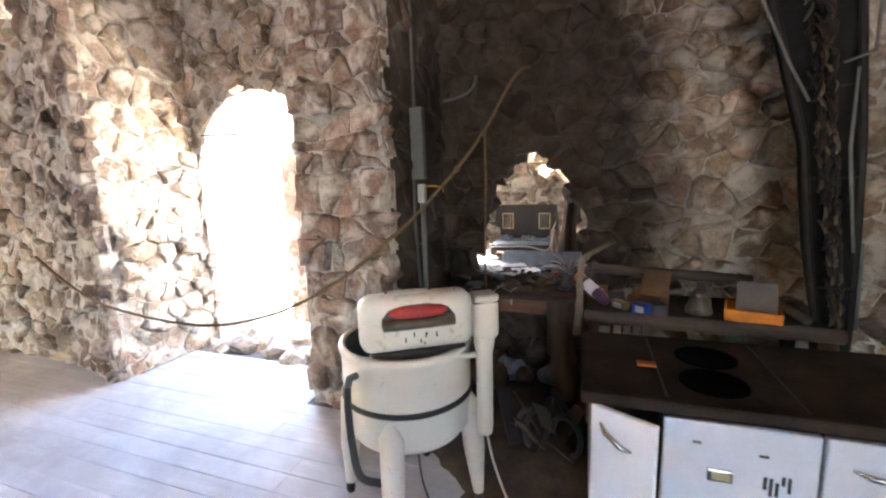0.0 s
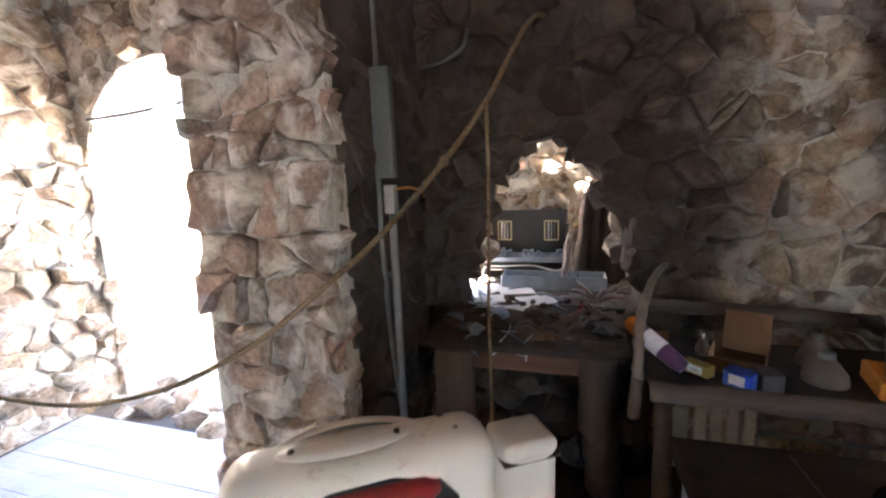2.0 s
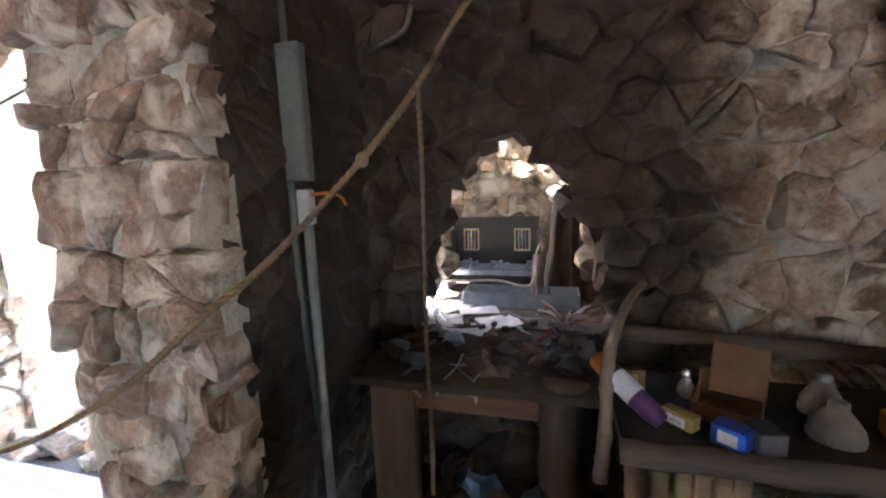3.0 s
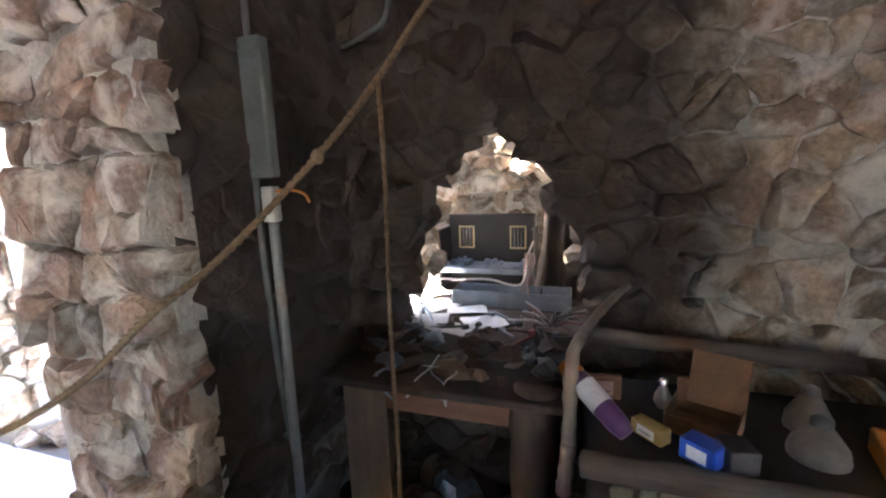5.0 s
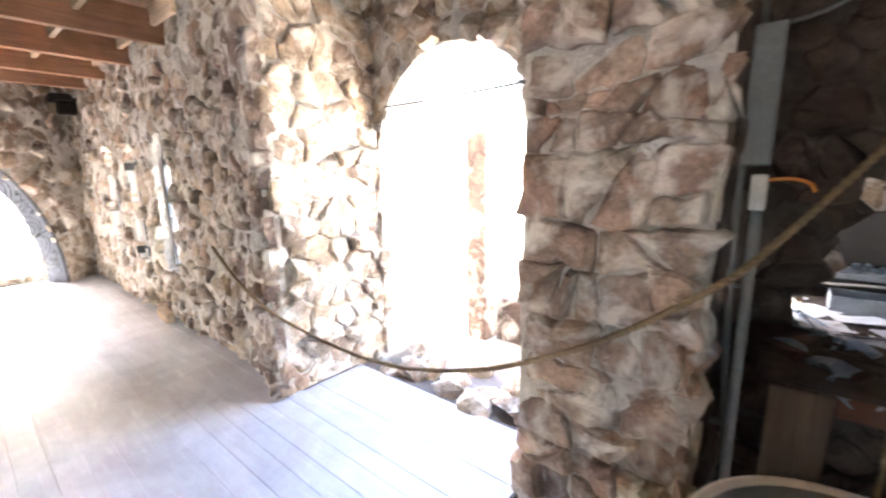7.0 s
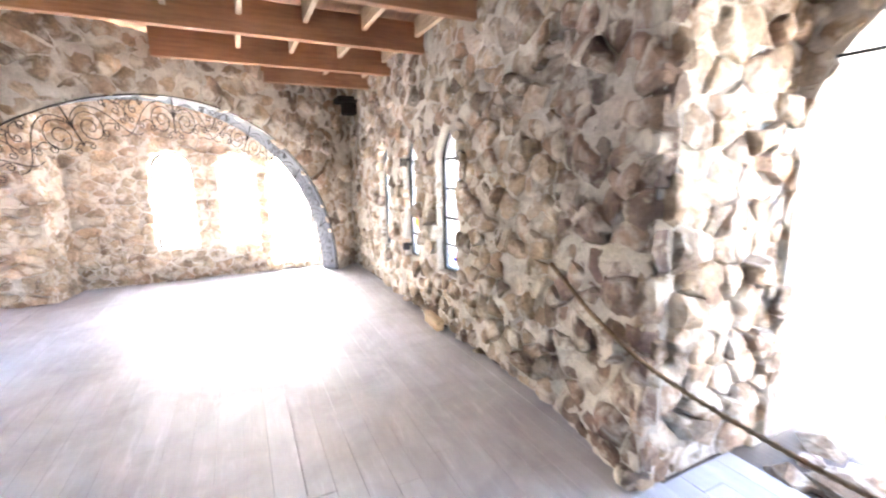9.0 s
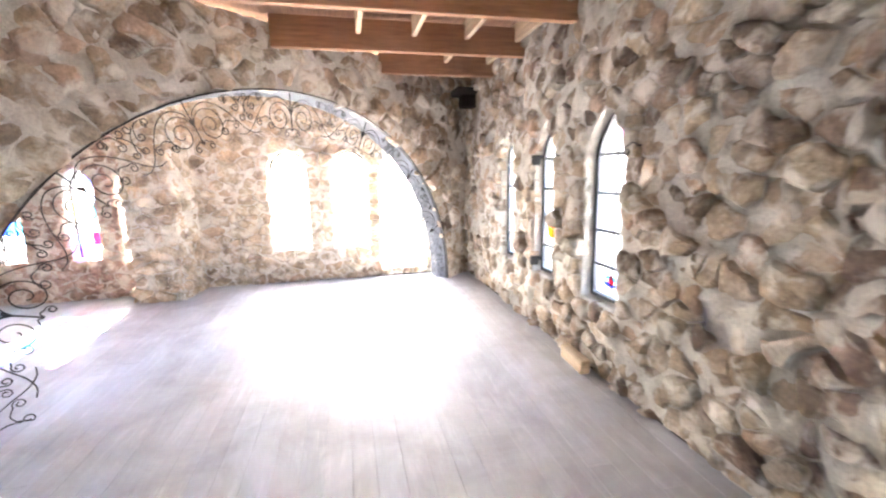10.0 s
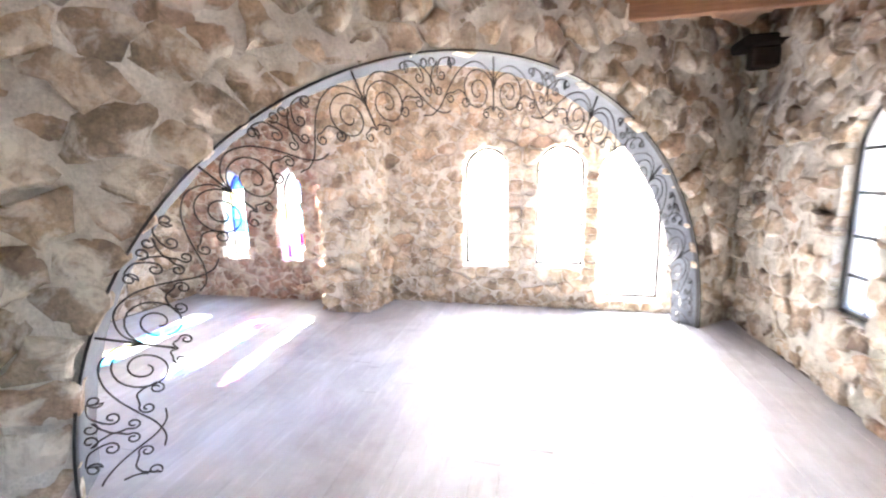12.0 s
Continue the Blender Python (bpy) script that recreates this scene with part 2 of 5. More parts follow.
def curve_points(points, n=8):
    """A smooth line through points."""
    p = [Vector(q) for q in points]
    p = [p[0] * 2 - p[1], *p, p[-1] * 2 - p[-2]]
    out = []
    for a, b, c, d in zip(p, p[1:], p[2:], p[3:]):
        for k in range(n):
            t = k / n
            out.append(0.5 * (2 * b + (c - a) * t + (2 * a - 5 * b + 4 * c - d) * t * t + (3 * b - a - 3 * c + d) * t ** 3))
    return out + [p[-2]]


def inside(p, poly):
    x, y = p
    r = False
    for (x1, y1), (x2, y2) in zip(poly, poly[1:] + poly[:1]):
        if (y1 > y) != (y2 > y) and x < (x2 - x1) * (y - y1) / (y2 - y1) + x1:
            r = not r
    return r


def spaced(poly, step, closed=True):
    out = []
    ends = zip(poly, poly[1:] + poly[:1]) if closed else zip(poly, poly[1:])
    carry = step / 2
    for (x1, y1), (x2, y2) in ends:
        l = math.hypot(x2 - x1, y2 - y1)
        while carry < l:
            t = carry / l
            out.append((x1 + (x2 - x1) * t, y1 + (y2 - y1) * t, -(y2 - y1) / l, (x2 - x1) / l))
            carry += step
        carry -= l
    return out


def cut(poly, nx, ny, d):
    """The part of poly where nx x + ny y <= d."""
    out = []
    for (x1, y1), (x2, y2) in zip(poly, poly[1:] + poly[:1]):
        a, b = nx * x1 + ny * y1 - d, nx * x2 + ny * y2 - d
        if a <= 0:
            out.append((x1, y1))
        if (a < 0) != (b < 0) and a != b:
            t = a / (a - b)
            out.append((x1 + (x2 - x1) * t, y1 + (y2 - y1) * t))
    return out


def cells(length, height, holes, size, rng, ragged=0.13, loose=0.42, flat=1.35):
    """Irregular stones that fill a wall: outlines in its plane, which follow the edges of the openings."""
    seeds, keep = [], []
    edge = []
    for poly in holes:
        for x, y, nx, ny in spaced(poly, size * 0.85):
            wob = rng.uniform(-ragged, ragged)
            for s in (0.5 + rng.uniform(-0.05, 0.05), -0.5):
                q = (x + nx * (s + wob) * size * 0.8, y + ny * (s + wob) * size * 0.8)
                edge.append(q)
                seeds.append(q)
                keep.append(q[1] > 0.03 and not any(inside(q, h) for h in holes))
    rows = int(height / (size / flat)) + 2
    cols = int(length / size) + 2
    for j in range(-1, rows):
        for i in range(-1, cols):
            q = ((i + 0.5 * (j % 2) + rng.uniform(-loose, loose) + 0.25) * size, (j + 0.5 + rng.uniform(-loose, loose)) * size / flat)
            if rng.random() < 0.24:
                continue
            if any((q[0] - e[0]) ** 2 + (q[1] - e[1]) ** 2 < (0.62 * size) ** 2 for e in edge):
                continue
            seeds.append(q)
            keep.append(not any(inside(q, h) for h in holes))
            if rng.random() < 0.17:
                q = (q[0] + rng.uniform(0.3, 0.5) * size * rng.choice((-1, 1)), q[1] + rng.uniform(-0.3, 0.3) * size)
                if not any((q[0] - e[0]) ** 2 + (q[1] - e[1]) ** 2 < (0.62 * size) ** 2 for e in edge):
                    seeds.append(q)
                    keep.append(not any(inside(q, h) for h in holes))
    pts = np.array(seeds) * (1, flat)
    out = []
    for k, (x, y) in enumerate(pts):
        if not keep[k]:
            continue
        d2 = ((pts - (x, y)) ** 2).sum(1)
        near = [n for n in np.argsort(d2)[1:22] if d2[n] > 1e-9]
        r = size * 1.1
        poly = [(x - r, y - r), (x + r, y - r), (x + r, y + r), (x - r, y + r)]
        for n in near:
            dx, dy = pts[n][0] - x, pts[n][1] - y
            poly = cut(poly, dx, dy, dx * (x + dx / 2) + dy * (y + dy / 2))
            if len(poly) < 3:
                break
        if len(poly) < 3:
            continue
        poly = [(a, b / flat) for a, b in poly]
        for nx, ny, d in ((-1, 0, rng.uniform(0.0, 0.055)), (1, 0, length + rng.uniform(0.0, 0.035)), (0, -1, 0), (0, 1, height)):
            poly = cut(poly, nx, ny, d)
            if len(poly) < 3:
                break
        if len(poly) >= 3:
            out.append(poly)
    return out


def courses(length, height, rng):
    """Roughly coursed blocks: uneven beds, slanting joints, some blocks split in two."""
    out, y, k = [], 0.0, 0
    bed = lambda x, n: 0.075 * noise.noise(Vector((x * 2.9, n * 3.7, 0.5))) if n else 0.0
    while y < height:
        h = rng.choice((0.10, 0.15, 0.19, 0.24))
        x, slant = rng.uniform(-0.015, 0.03), 0.0
        while x < length:
            w = h * rng.uniform(0.75, 1.9)
            if length - x - w < 0.10:
                w = length - x + rng.uniform(-0.04, 0.015)
            lean = rng.uniform(-0.05, 0.05)
            quad = [(x - slant, y + bed(x, k)), (x + w * 0.5, y + bed(x + w * 0.5, k)), (x + w - lean, y + bed(x + w, k)),
                    (x + w + lean, y + h + bed(x + w, k + 1)), (x + w * 0.5, y + h + bed(x + w * 0.5, k + 1)), (x + slant, y + h + bed(x, k + 1))]
            if rng.random() < 0.45:
                a = rng.uniform(0, math.pi)
                nx, ny = math.cos(a), math.sin(a)
                d = nx * (x + w / 2) + ny * (y + h / 2)
                out += [q for q in (cut(quad, nx, ny, d), cut(quad, -nx, -ny, -d)) if len(q) > 2]
            else:
                out.append(quad)
            x, slant = x + w, lean
        y, k = y + h, k + 1
    return out


def stone_mesh(poly, size, rng, proud, close=False):
    """One rough stone: its ring in the mortar, a worn rim and a face broken along two or three cleavage planes."""
    corner = 0.10 if close else 0.12
    pts = []
    for (x1, y1), (x2, y2) in zip(poly, poly[1:] + poly[:1]):
        l = math.hypot(x2 - x1, y2 - y1)
        if l < 0.02:
            continue
        cuts = (corner, 0.5, 1 - corner) if l > size * 0.55 else (corner, 1 - corner) if l > size * 0.22 else (0.5,)
        for t in cuts:
            a, b = rng.uniform(-0.08, 0.08) * l, rng.uniform(-0.11, 0.11) * l
            pts.append((x1 + (x2 - x1) * t + a, y1 + (y2 - y1) * t + b))
    if len(pts) < 4:
        return None
    cx, cy = sum(p[0] for p in pts) / len(pts), sum(p[1] for p in pts) / len(pts)
    rad = sum(math.hypot(p[0] - cx, p[1] - cy) for p in pts) / len(pts)
    if rad < 0.03:
        return None
    gap = rng.uniform(-0.006, 0.008) if close else rng.uniform(-0.008, 0.012)
    f = max(0.6, 1 - gap / rad)
    d = rng.uniform(*proud) * rng.choice((0.3, 0.55, 0.8, 1.0, 1.3))
    planes = [(rng.uniform(-0.16, 0.16), rng.uniform(-0.30, 0.12), d)]
    for _ in range(rng.choice((1, 2, 2))):
        a, steep = rng.uniform(0, 2 * math.pi), rng.uniform(0.2, 0.6) if close else rng.uniform(0.25, 0.7)
        planes.append((-math.cos(a) * steep, -math.sin(a) * steep, d + steep * rad * rng.uniform(0.15, 0.6)))

    def face(x, y):
        return min(p * (x - cx) + q * (y - cy) + r for p, q, r in planes)

    n = len(pts)
    verts = [(cx + (x - cx) * f, cy + (y - cy) * f, -0.06) for x, y in pts]
    for lo, hi, drop in ((0.93, 1.0, 0.55), (0.74, 0.86, 0.94), (0.36, 0.5, 1.0)):
        for x, y in pts:
            g = f * rng.uniform(lo, hi)
            px, py = cx + (x - cx) * g, cy + (y - cy) * g
            verts.append((px, py, max(-0.035, face(px, py) * (drop + rng.uniform(-0.06, 0.06)))))
    verts.append((cx, cy, face(cx, cy)))
    faces = []
    for r in (0, n, 2 * n):
        faces += [(r + k, r + (k + 1) % n, r + n + (k + 1) % n, r + n + k) for k in range(n)]
    faces += [(3 * n + k, 3 * n + (k + 1) % n, 4 * n) for k in range(n)]
    return verts, faces


def fill_bm(outline, holes, depth):
    bm = bmesh.new()
    edges = []
    for poly in [outline, *holes]:
        vs = [bm.verts.new((x, y, 0)) for x, y in poly]
        edges += [bm.edges.new((a, b)) for a, b in zip(vs, vs[1:] + vs[:1])]
    bmesh.ops.triangle_fill(bm, use_beauty=True, use_dissolve=False, edges=edges)
    bmesh.ops.recalc_face_normals(bm, faces=bm.faces)
    if bm.faces[0].normal.z < 0:
        bmesh.ops.reverse_faces(bm, faces=bm.faces)
    r = bmesh.ops.extrude_face_region(bm, geom=list(bm.faces))
    for v in r["geom"]:
        if isinstance(v, bmesh.types.BMVert):
            v.co.z -= depth
    bmesh.ops.recalc_face_normals(bm, faces=bm.faces)
    return bm


PENDING = []


def stone_wall(name, x1, y1, x2, y2, height, depth, label, holes=(), size=0.23, proud=(0.02, 0.08), soot=False, near=(0, 1e9), parts=300, seed=1, z0=0.0):
    """A rubble wall whose face runs from (x1, y1) to (x2, y2), with the room on the right of that way; near: the stretch along it whose stones are single."""
    length = math.hypot(x2 - x1, y2 - y1)
    u = Vector(((x2 - x1) / length, (y2 - y1) / length, 0))
    w = Vector((u.y, -u.x, 0))
    m = Matrix(((u.x, 0, w.x, x1), (u.y, 0, w.y, y1), (0, 1, 0, z0), (0, 0, 0, 1)))
    outline = [(0, 0)]
    for hole in holes:
        if hole[0][1] < 0.01:
            outline += [(hole[0][0], 0), *reversed(hole[2:]), (hole[1][0], 0)]
    outline += [(length, 0), (length, height), (0, height)]
    core = part(name, fill_bm(outline, [h for h in holes if h[0][1] >= 0.01], depth), MORTAR_SOOT if soot else MORTAR)
    core.matrix_world = m
    tagged(core, label, "wall", kind="structure")
    PENDING.append((core, length, height, list(holes), size, proud, SOOT if soot else TONES.get(name, STONE), near, parts, seed))
    return core


CLOSE = ("pier_east", "forge", "alcove", "jamb")


def lay_stones():
    for core, length, height, holes, size, proud, mats, near, parts, seed in PENDING:
        rng = random.Random(seed)
        close = any(k in core.name for k in CLOSE)
        big_v, big_f, single = [], [], 0
        # how far the mortar was drawn over the stones
        bed_z = -0.018 if close else -0.012 if "north" in core.name else -0.022 if "arch" in core.name else -0.030
        # uneven mortar, trowelled over and between the stones
        nu, nv = max(2, round(length / 0.045)), max(2, round(height / 0.045))
        to_world = core.matrix_world
        skin, face_list = [], []
        for j in range(nv + 1):
            for i in range(nu + 1):
                x, y = length * i / nu, height * j / nv
                p = to_world @ Vector((x, y, 0))
                crest = 1 - 2.6 * abs(noise.noise(p * 5.2 + Vector((0, 0, 7))))
                skin.append((x, y, bed_z + (0.018 if close else 0.044) * crest + 0.026 * noise.noise(p * 4.0) + 0.020 * noise.noise(p * 14)))
        hit = [any(inside((x, y), h) for h in holes) for x, y, _ in skin]
        for j in range(nv):
            for i in range(nu):
                k = j * (nu + 1) + i
                q = (k, k + 1, k + nu + 2, k + nu + 1)
                if not any(hit[a] for a in q):
                    face_list.append(q)
        me = bpy.data.meshes.new("mortar")
        me.from_pydata(skin, [], face_list)
        me.polygons.foreach_set("use_smooth", [True] * len(me.polygons))
        me.materials.append(core.data.materials[0])
        ob = new("mortar", me)
        ob.parent = core
        if core.name in ("wall_pier_east", "wall_door_jamb_east"):
            shapes = courses(length, height, rng)
        else:
            shapes = cells(length, height, holes, size, rng, 0.05 if "west" in core.name else 0.13, 0.42, 1.75 if "wall_west" in core.name else 1.35)
        for poly in shapes:
            made = stone_mesh(poly, size, rng, proud, close)
            if made is None:
                continue
            verts, faces = made
            if single < parts and near[0] <= verts[-1][0] <= near[1]:
                single += 1
                me = bpy.data.meshes.new("stone")
                me.from_pydata(verts, [], faces)
                me.materials.append(mats[0])
                ob = new("stone", me)
                ob.parent = core
            else:
                k = len(big_v)
                big_v += verts
                big_f += [tuple(i + k for i in f) for f in faces]
        if big_v:
            me = bpy.data.meshes.new("stonework")
            me.from_pydata(big_v, [], big_f)
            me.materials.append(mats[1])
            ob = new("stonework", me)
            ob.parent = core
            ob["kind"] = "stuff"


def round_arch(c, half, z0, spring, rise=None, n=14):
    rise = half if rise is None else rise
    return [(c - half, z0), (c + half, z0)] + [(c + half * math.cos(math.pi * k / n), spring + rise * math.sin(math.pi * k / n)) for k in range(n + 1)]


def pointed_arch(c, half, z0, spring, top, n=6):
    right = [(c + half * (1 - (k / n) ** 1.7), spring + (top - spring) * (k / n)) for k in range(n + 1)]
    left = [(2 * c - x, z) for x, z in reversed(right[:-1])]
    return [(c - half, z0), (c + half, z0)] + right + left


# ---- walls ----
WALL_H, TALL = 3.05, 3.9
NORTH_WINDOWS = [(-8.16, 0.19), (-7.18, 0.19), (-6.20, 0.22)]
stone_wall("wall_north", -10.05, 2.40, -4.55, 2.38, WALL_H, 0.45, "tan and brown rubble stone wall with pale mortar",
           [pointed_arch(x + 10.05, h + 0.03, 0.56, 1.72, 2.08) for x, h in NORTH_WINDOWS], 0.19, near=(3.3, 9), seed=3)
stone_wall("wall_north_pier", -4.55, 2.38, -3.74, 2.20, TALL, 0.1, "rubble stone pier beside the doorway", (), 0.2, seed=4)
stone_wall("wall_door_jamb_west", -3.74, 2.235, -3.74, 3.20, TALL, 0.22, "sunlit rubble stone jamb of the doorway recess", (), 0.19, proud=(0.02, 0.07), seed=5)
DOOR = round_arch(0.79, 0.735, 0.0, 1.73)
DOOR[0], DOOR[1] = (0.055, 0.004), (1.525, 0.004)
stone_wall("wall_door", -3.74, 3.20, -1.85, 3.20, TALL, 0.4, "rubble stone wall with a round-arched doorway", [DOOR], 0.2, seed=6)
stone_wall("wall_door_jamb_east", -1.89, 3.20, -1.89, 2.50, TALL, 0.3, "rubble stone jamb of the doorway recess", (), 0.22, proud=(0.02, 0.08), seed=7)
stone_wall("wall_pier_east", -1.92, 2.42, -1.22, 2.40, TALL, 0.1, "rough rubble stone pier with large blocks", (), 0.21, proud=(0.025, 0.09), seed=8)
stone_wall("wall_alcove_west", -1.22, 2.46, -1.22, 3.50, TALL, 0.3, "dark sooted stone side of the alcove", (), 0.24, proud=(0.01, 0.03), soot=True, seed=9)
FORGE = [(0.26, 0.70), (1.17, 0.70), (1.27, 0.92), (1.16, 1.08), (1.18, 1.28), (1.06, 1.45), (1.03, 1.63), (0.90, 1.70), (0.80, 1.82), (0.62, 1.78), (0.52, 1.62), (0.42, 1.58), (0.40, 1.36), (0.30, 1.22), (0.32, 1.06), (0.22, 0.98)]
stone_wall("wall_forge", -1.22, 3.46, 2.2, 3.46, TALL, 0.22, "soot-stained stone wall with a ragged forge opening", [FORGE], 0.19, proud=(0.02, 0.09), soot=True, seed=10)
# the east and south openings are out of view, added to let daylight in
stone_wall("wall_east", 2.2, 3.5, 2.2, -4.6, TALL, 0.3, "rubble stone wall", [[(4.6, 0.9), (5.3, 0.9), (5.3, 2.4), (4.6, 2.4)]], 0.35, seed=12, parts=0)
stone_wall("wall_south", 2.2, -4.6, -10.1, -4.6, TALL, 0.3, "rubble stone wall", [[(a, 0.7), (a + 0.85, 0.7), (a + 0.85, 2.7), (a, 2.7)] for a in (0.4,)], 0.35, seed=13, parts=0)
stone_wall("wall_west", -10.0, -1.65, -10.0, 2.42, WALL_H, 0.4, "rubble stone wall with round-arched windows",
           [round_arch(y + 1.65, 0.28, 0.5, 1.68) for y in (-0.34, 0.55)] + [round_arch(1.34 + 1.65, 0.36, 0.12, 1.6)], 0.19, near=(0.5, 9), seed=14)
stone_wall("wall_west_pier_north", -9.38, -1.68, -10.1, -1.60, WALL_H, 0.3, "rubble stone pier", (), 0.2, seed=15)
stone_wall("wall_west_pier", -9.38, -2.22, -9.38, -1.70, WALL_H, 0.3, "rubble stone pier", (), 0.22, seed=16)
stone_wall("wall_west_south", -9.8, -4.9, -9.8, -2.2, WALL_H, 0.35, "pinkish rubble stone wall with stained-glass windows",
           [pointed_arch(y + 4.9, 0.17, 0.55, 1.5, 1.78) for y in (-3.78, -2.92)] + [pointed_arch(2.52, 0.1, 0.45, 1.5, 1.78)], 0.19, seed=17)
# diagonal wall with the wide arch
AX, AY, BX, BY = -6.2, -1.85, -9.5, 1.945
SPAN = math.hypot(BX - AX, BY - AY)
AU = Vector(((BX - AX) / SPAN, (BY - AY) / SPAN, 0))
AW = Vector((AU.y, -AU.x, 0))
LEFT, RIGHT = 2.2, 0.6


def arch_point(a, inner=0.0, w=0.0):
    """A point of the wide arch at angle a from its far foot, inner metres inside its edge and w metres in front of the wall."""
    r = SPAN / 2 - inner
    s = SPAN / 2 + r * math.cos(a)
    z = (2.41 - inner) * abs(math.sin(a)) ** 0.94 if math.sin(a) > 0 else 0.0
    p = Vector((AX, AY, 0)) + AU * s + AW * w
    return Vector((p.x, p.y, z))


ARCH = [(LEFT, 0.004), (LEFT + SPAN, 0.004)] + [(LEFT + SPAN / 2 + SPAN / 2 * math.cos(math.pi * k / 28), 2.41 * math.sin(math.pi * k / 28) ** 0.94 + 0.004) for k in range(1, 28)]
stone_wall("wall_arch", AX - AU.x * LEFT, AY - AU.y * LEFT, BX + AU.x * RIGHT, BY + AU.y * RIGHT, 2.97, 0.28, "rubble stone wall over a wide round arch", [ARCH], 0.26, proud=(0.015, 0.07), seed=18)
# chamber behind the forge opening, open to the daylight on its west side
stone_wall("wall_chamber_back", -1.6, 4.72, 0.35, 4.72, 2.2, 0.3, "pale stone back of the forge chamber", (), 0.14, proud=(0.03, 0.13), seed=19)
stone_wall("wall_chamber_east", 0.30, 4.72, 0.30, 3.68, 2.2, 0.3, "stone side of the forge chamber", (), 0.14, proud=(0.03, 0.11), seed=20)
stone_wall("wall_chamber_west", -1.40, 3.68, -1.40, 4.72, 2.2, 0.25, "stone side of the forge chamber with a light opening", [[(0.02, 0.78), (0.97, 0.78), (0.92, 1.26), (0.05, 1.24)]], 0.2, seed=22)

# floor, ceiling, ground
slab = part("floor", box_bm(-4, -0.60, -0.12, 12.9, 9.0, 0.18), FLOOR_BASE)
tagged(slab, "worn pale plank floor", "floor", kind="structure")


def sheet(name, outline, z, thick, mat, label):
    ob = part(name, fill_bm(outline, [], thick), mat)
    ob.location.z = z
    return tagged(ob, label, name.split("_")[0], kind="structure")


q1 = Vector((AX, AY)) + Vector((AU.x, AU.y)) * -4.2 + Vector((AW.x, AW.y)) * -0.38
q2 = Vector((AX, AY)) + Vector((AU.x, AU.y)) * 6.0 + Vector((AW.x, AW.y)) * -0.38
q3, q4 = q1 - Vector((AW.x, AW.y)) * 0.20, q2 - Vector((AW.x, AW.y)) * 0.20
sheet("ceiling_east", [(2.5, -4.9), (2.5, 3.9), (-4.95, 3.9), (-4.95, -4.9)], 3.98, 0.06, DECK_WOOD, "brown board ceiling")
stone_wall("wall_ceiling_step", -4.95, -4.6, -4.95, 3.0, 0.92, 0.1, "stone upstand where the ceiling steps up", (), 0.3, seed=23, parts=0, z0=3.08)
sheet("ceiling", [(-5.0, q1.y + (q1.x + 5.0) / AU.x * -AU.y), (-5.0, 3.9), (-9.9, 3.9), tuple(q2)], 3.14, 0.06, DECK_WOOD, "brown board ceiling on red-brown beams")
sheet("ceiling_west", [tuple(q3), tuple(q4), (-10.5, 2.9), (-10.5, -4.9)], 3.14, 0.06, DECK_WOOD, "brown board ceiling behind the arch")
# unseen roof, stopped short in the west: the gap is added to let light in
sheet("ceiling_chamber", [(-1.12, 3.67), (0.65, 3.67), (0.65, 5.05), (-1.12, 5.05)], 2.28, 0.08, MORTAR, "stone roof of the forge chamber")
ground = part("ground", box_bm(0, 0, -0.5, 4000, 4000, 0.2), GROUND)
tagged(ground, "pale stony ground outside", "ground", kind="structure")
# added block, out of view: limits the sun that reaches the forge chamber
screen = part("wall_outside", box_bm(-2.05, 4.35, 0.5, 0.2, 1.5, 1.2, 0.02, 1), MORTAR)
tagged(screen, "unseen block added outside to hold back sun from the forge chamber", "wall", kind="structure")
sheet("terrace", [(-1.75, 3.2), (-1.75, 9.0), (-12.0, 9.0), (-12.0, 2.9), (-4.0, 2.9), (-4.0, 3.2)], -0.06, 0.3, GROUND, "sunlit pale stone terrace")

# trodden earth over the boards round the forge
EARTH = plain("trodden_earth", (0.062, 0.043, 0.030), 0.95, 0, 0.5, 6, 0.6)
rim = [(-1.19, 2.43), (-0.92, 2.12), (-0.66, 1.92), (-0.52, 1.55), (0.02, 1.35), (2.19, 1.9), (2.19, 3.44), (-1.19, 3.44)]
ew, eh, step = 3.38, 2.1, 0.04
nx, ny = int(ew / step), int(eh / step)
verts, faces = [], []
for j in range(ny + 1):
    for i in range(nx + 1):
        x, y = -1.19 + ew * i / nx, 1.34 + eh * j / ny
        p = Vector((x, y, 0))
        w = p + Vector((noise.noise(p * 4), noise.noise(p * 4 + Vector((9, 0, 0))), 0)) * 0.07
        gap = 9.0
        for (ax, ay), (bx, by) in zip(rim, rim[1:] + rim[:1]):
            f = max(0, min(1, ((w.x - ax) * (bx - ax) + (w.y - ay) * (by - ay)) / ((bx - ax) ** 2 + (by - ay) ** 2)))
            gap = min(gap, math.hypot(w.x - ax - f * (bx - ax), w.y - ay - f * (by - ay)))
        gap = gap if inside((w.x, w.y), rim) else -gap
        verts.append((x, y, max(-0.02, min(0.014, gap * 0.15)) + 0.006 * noise.noise(p * 5) + 0.005 * noise.noise(p * 16)))
faces = [(k, k + 1, k + nx + 2, k + nx + 1) for j in range(ny) for k in range(j * (nx + 1), j * (nx + 1) + nx)]
me = bpy.data.meshes.new("ground_earth")
me.from_pydata(verts, [], faces)
me.polygons.foreach_set("use_smooth", [True] * len(me.polygons))
me.materials.append(EARTH)
tagged(new("ground_earth", me), "trodden brown earth over the boards by the forge", "ground", kind="structure")

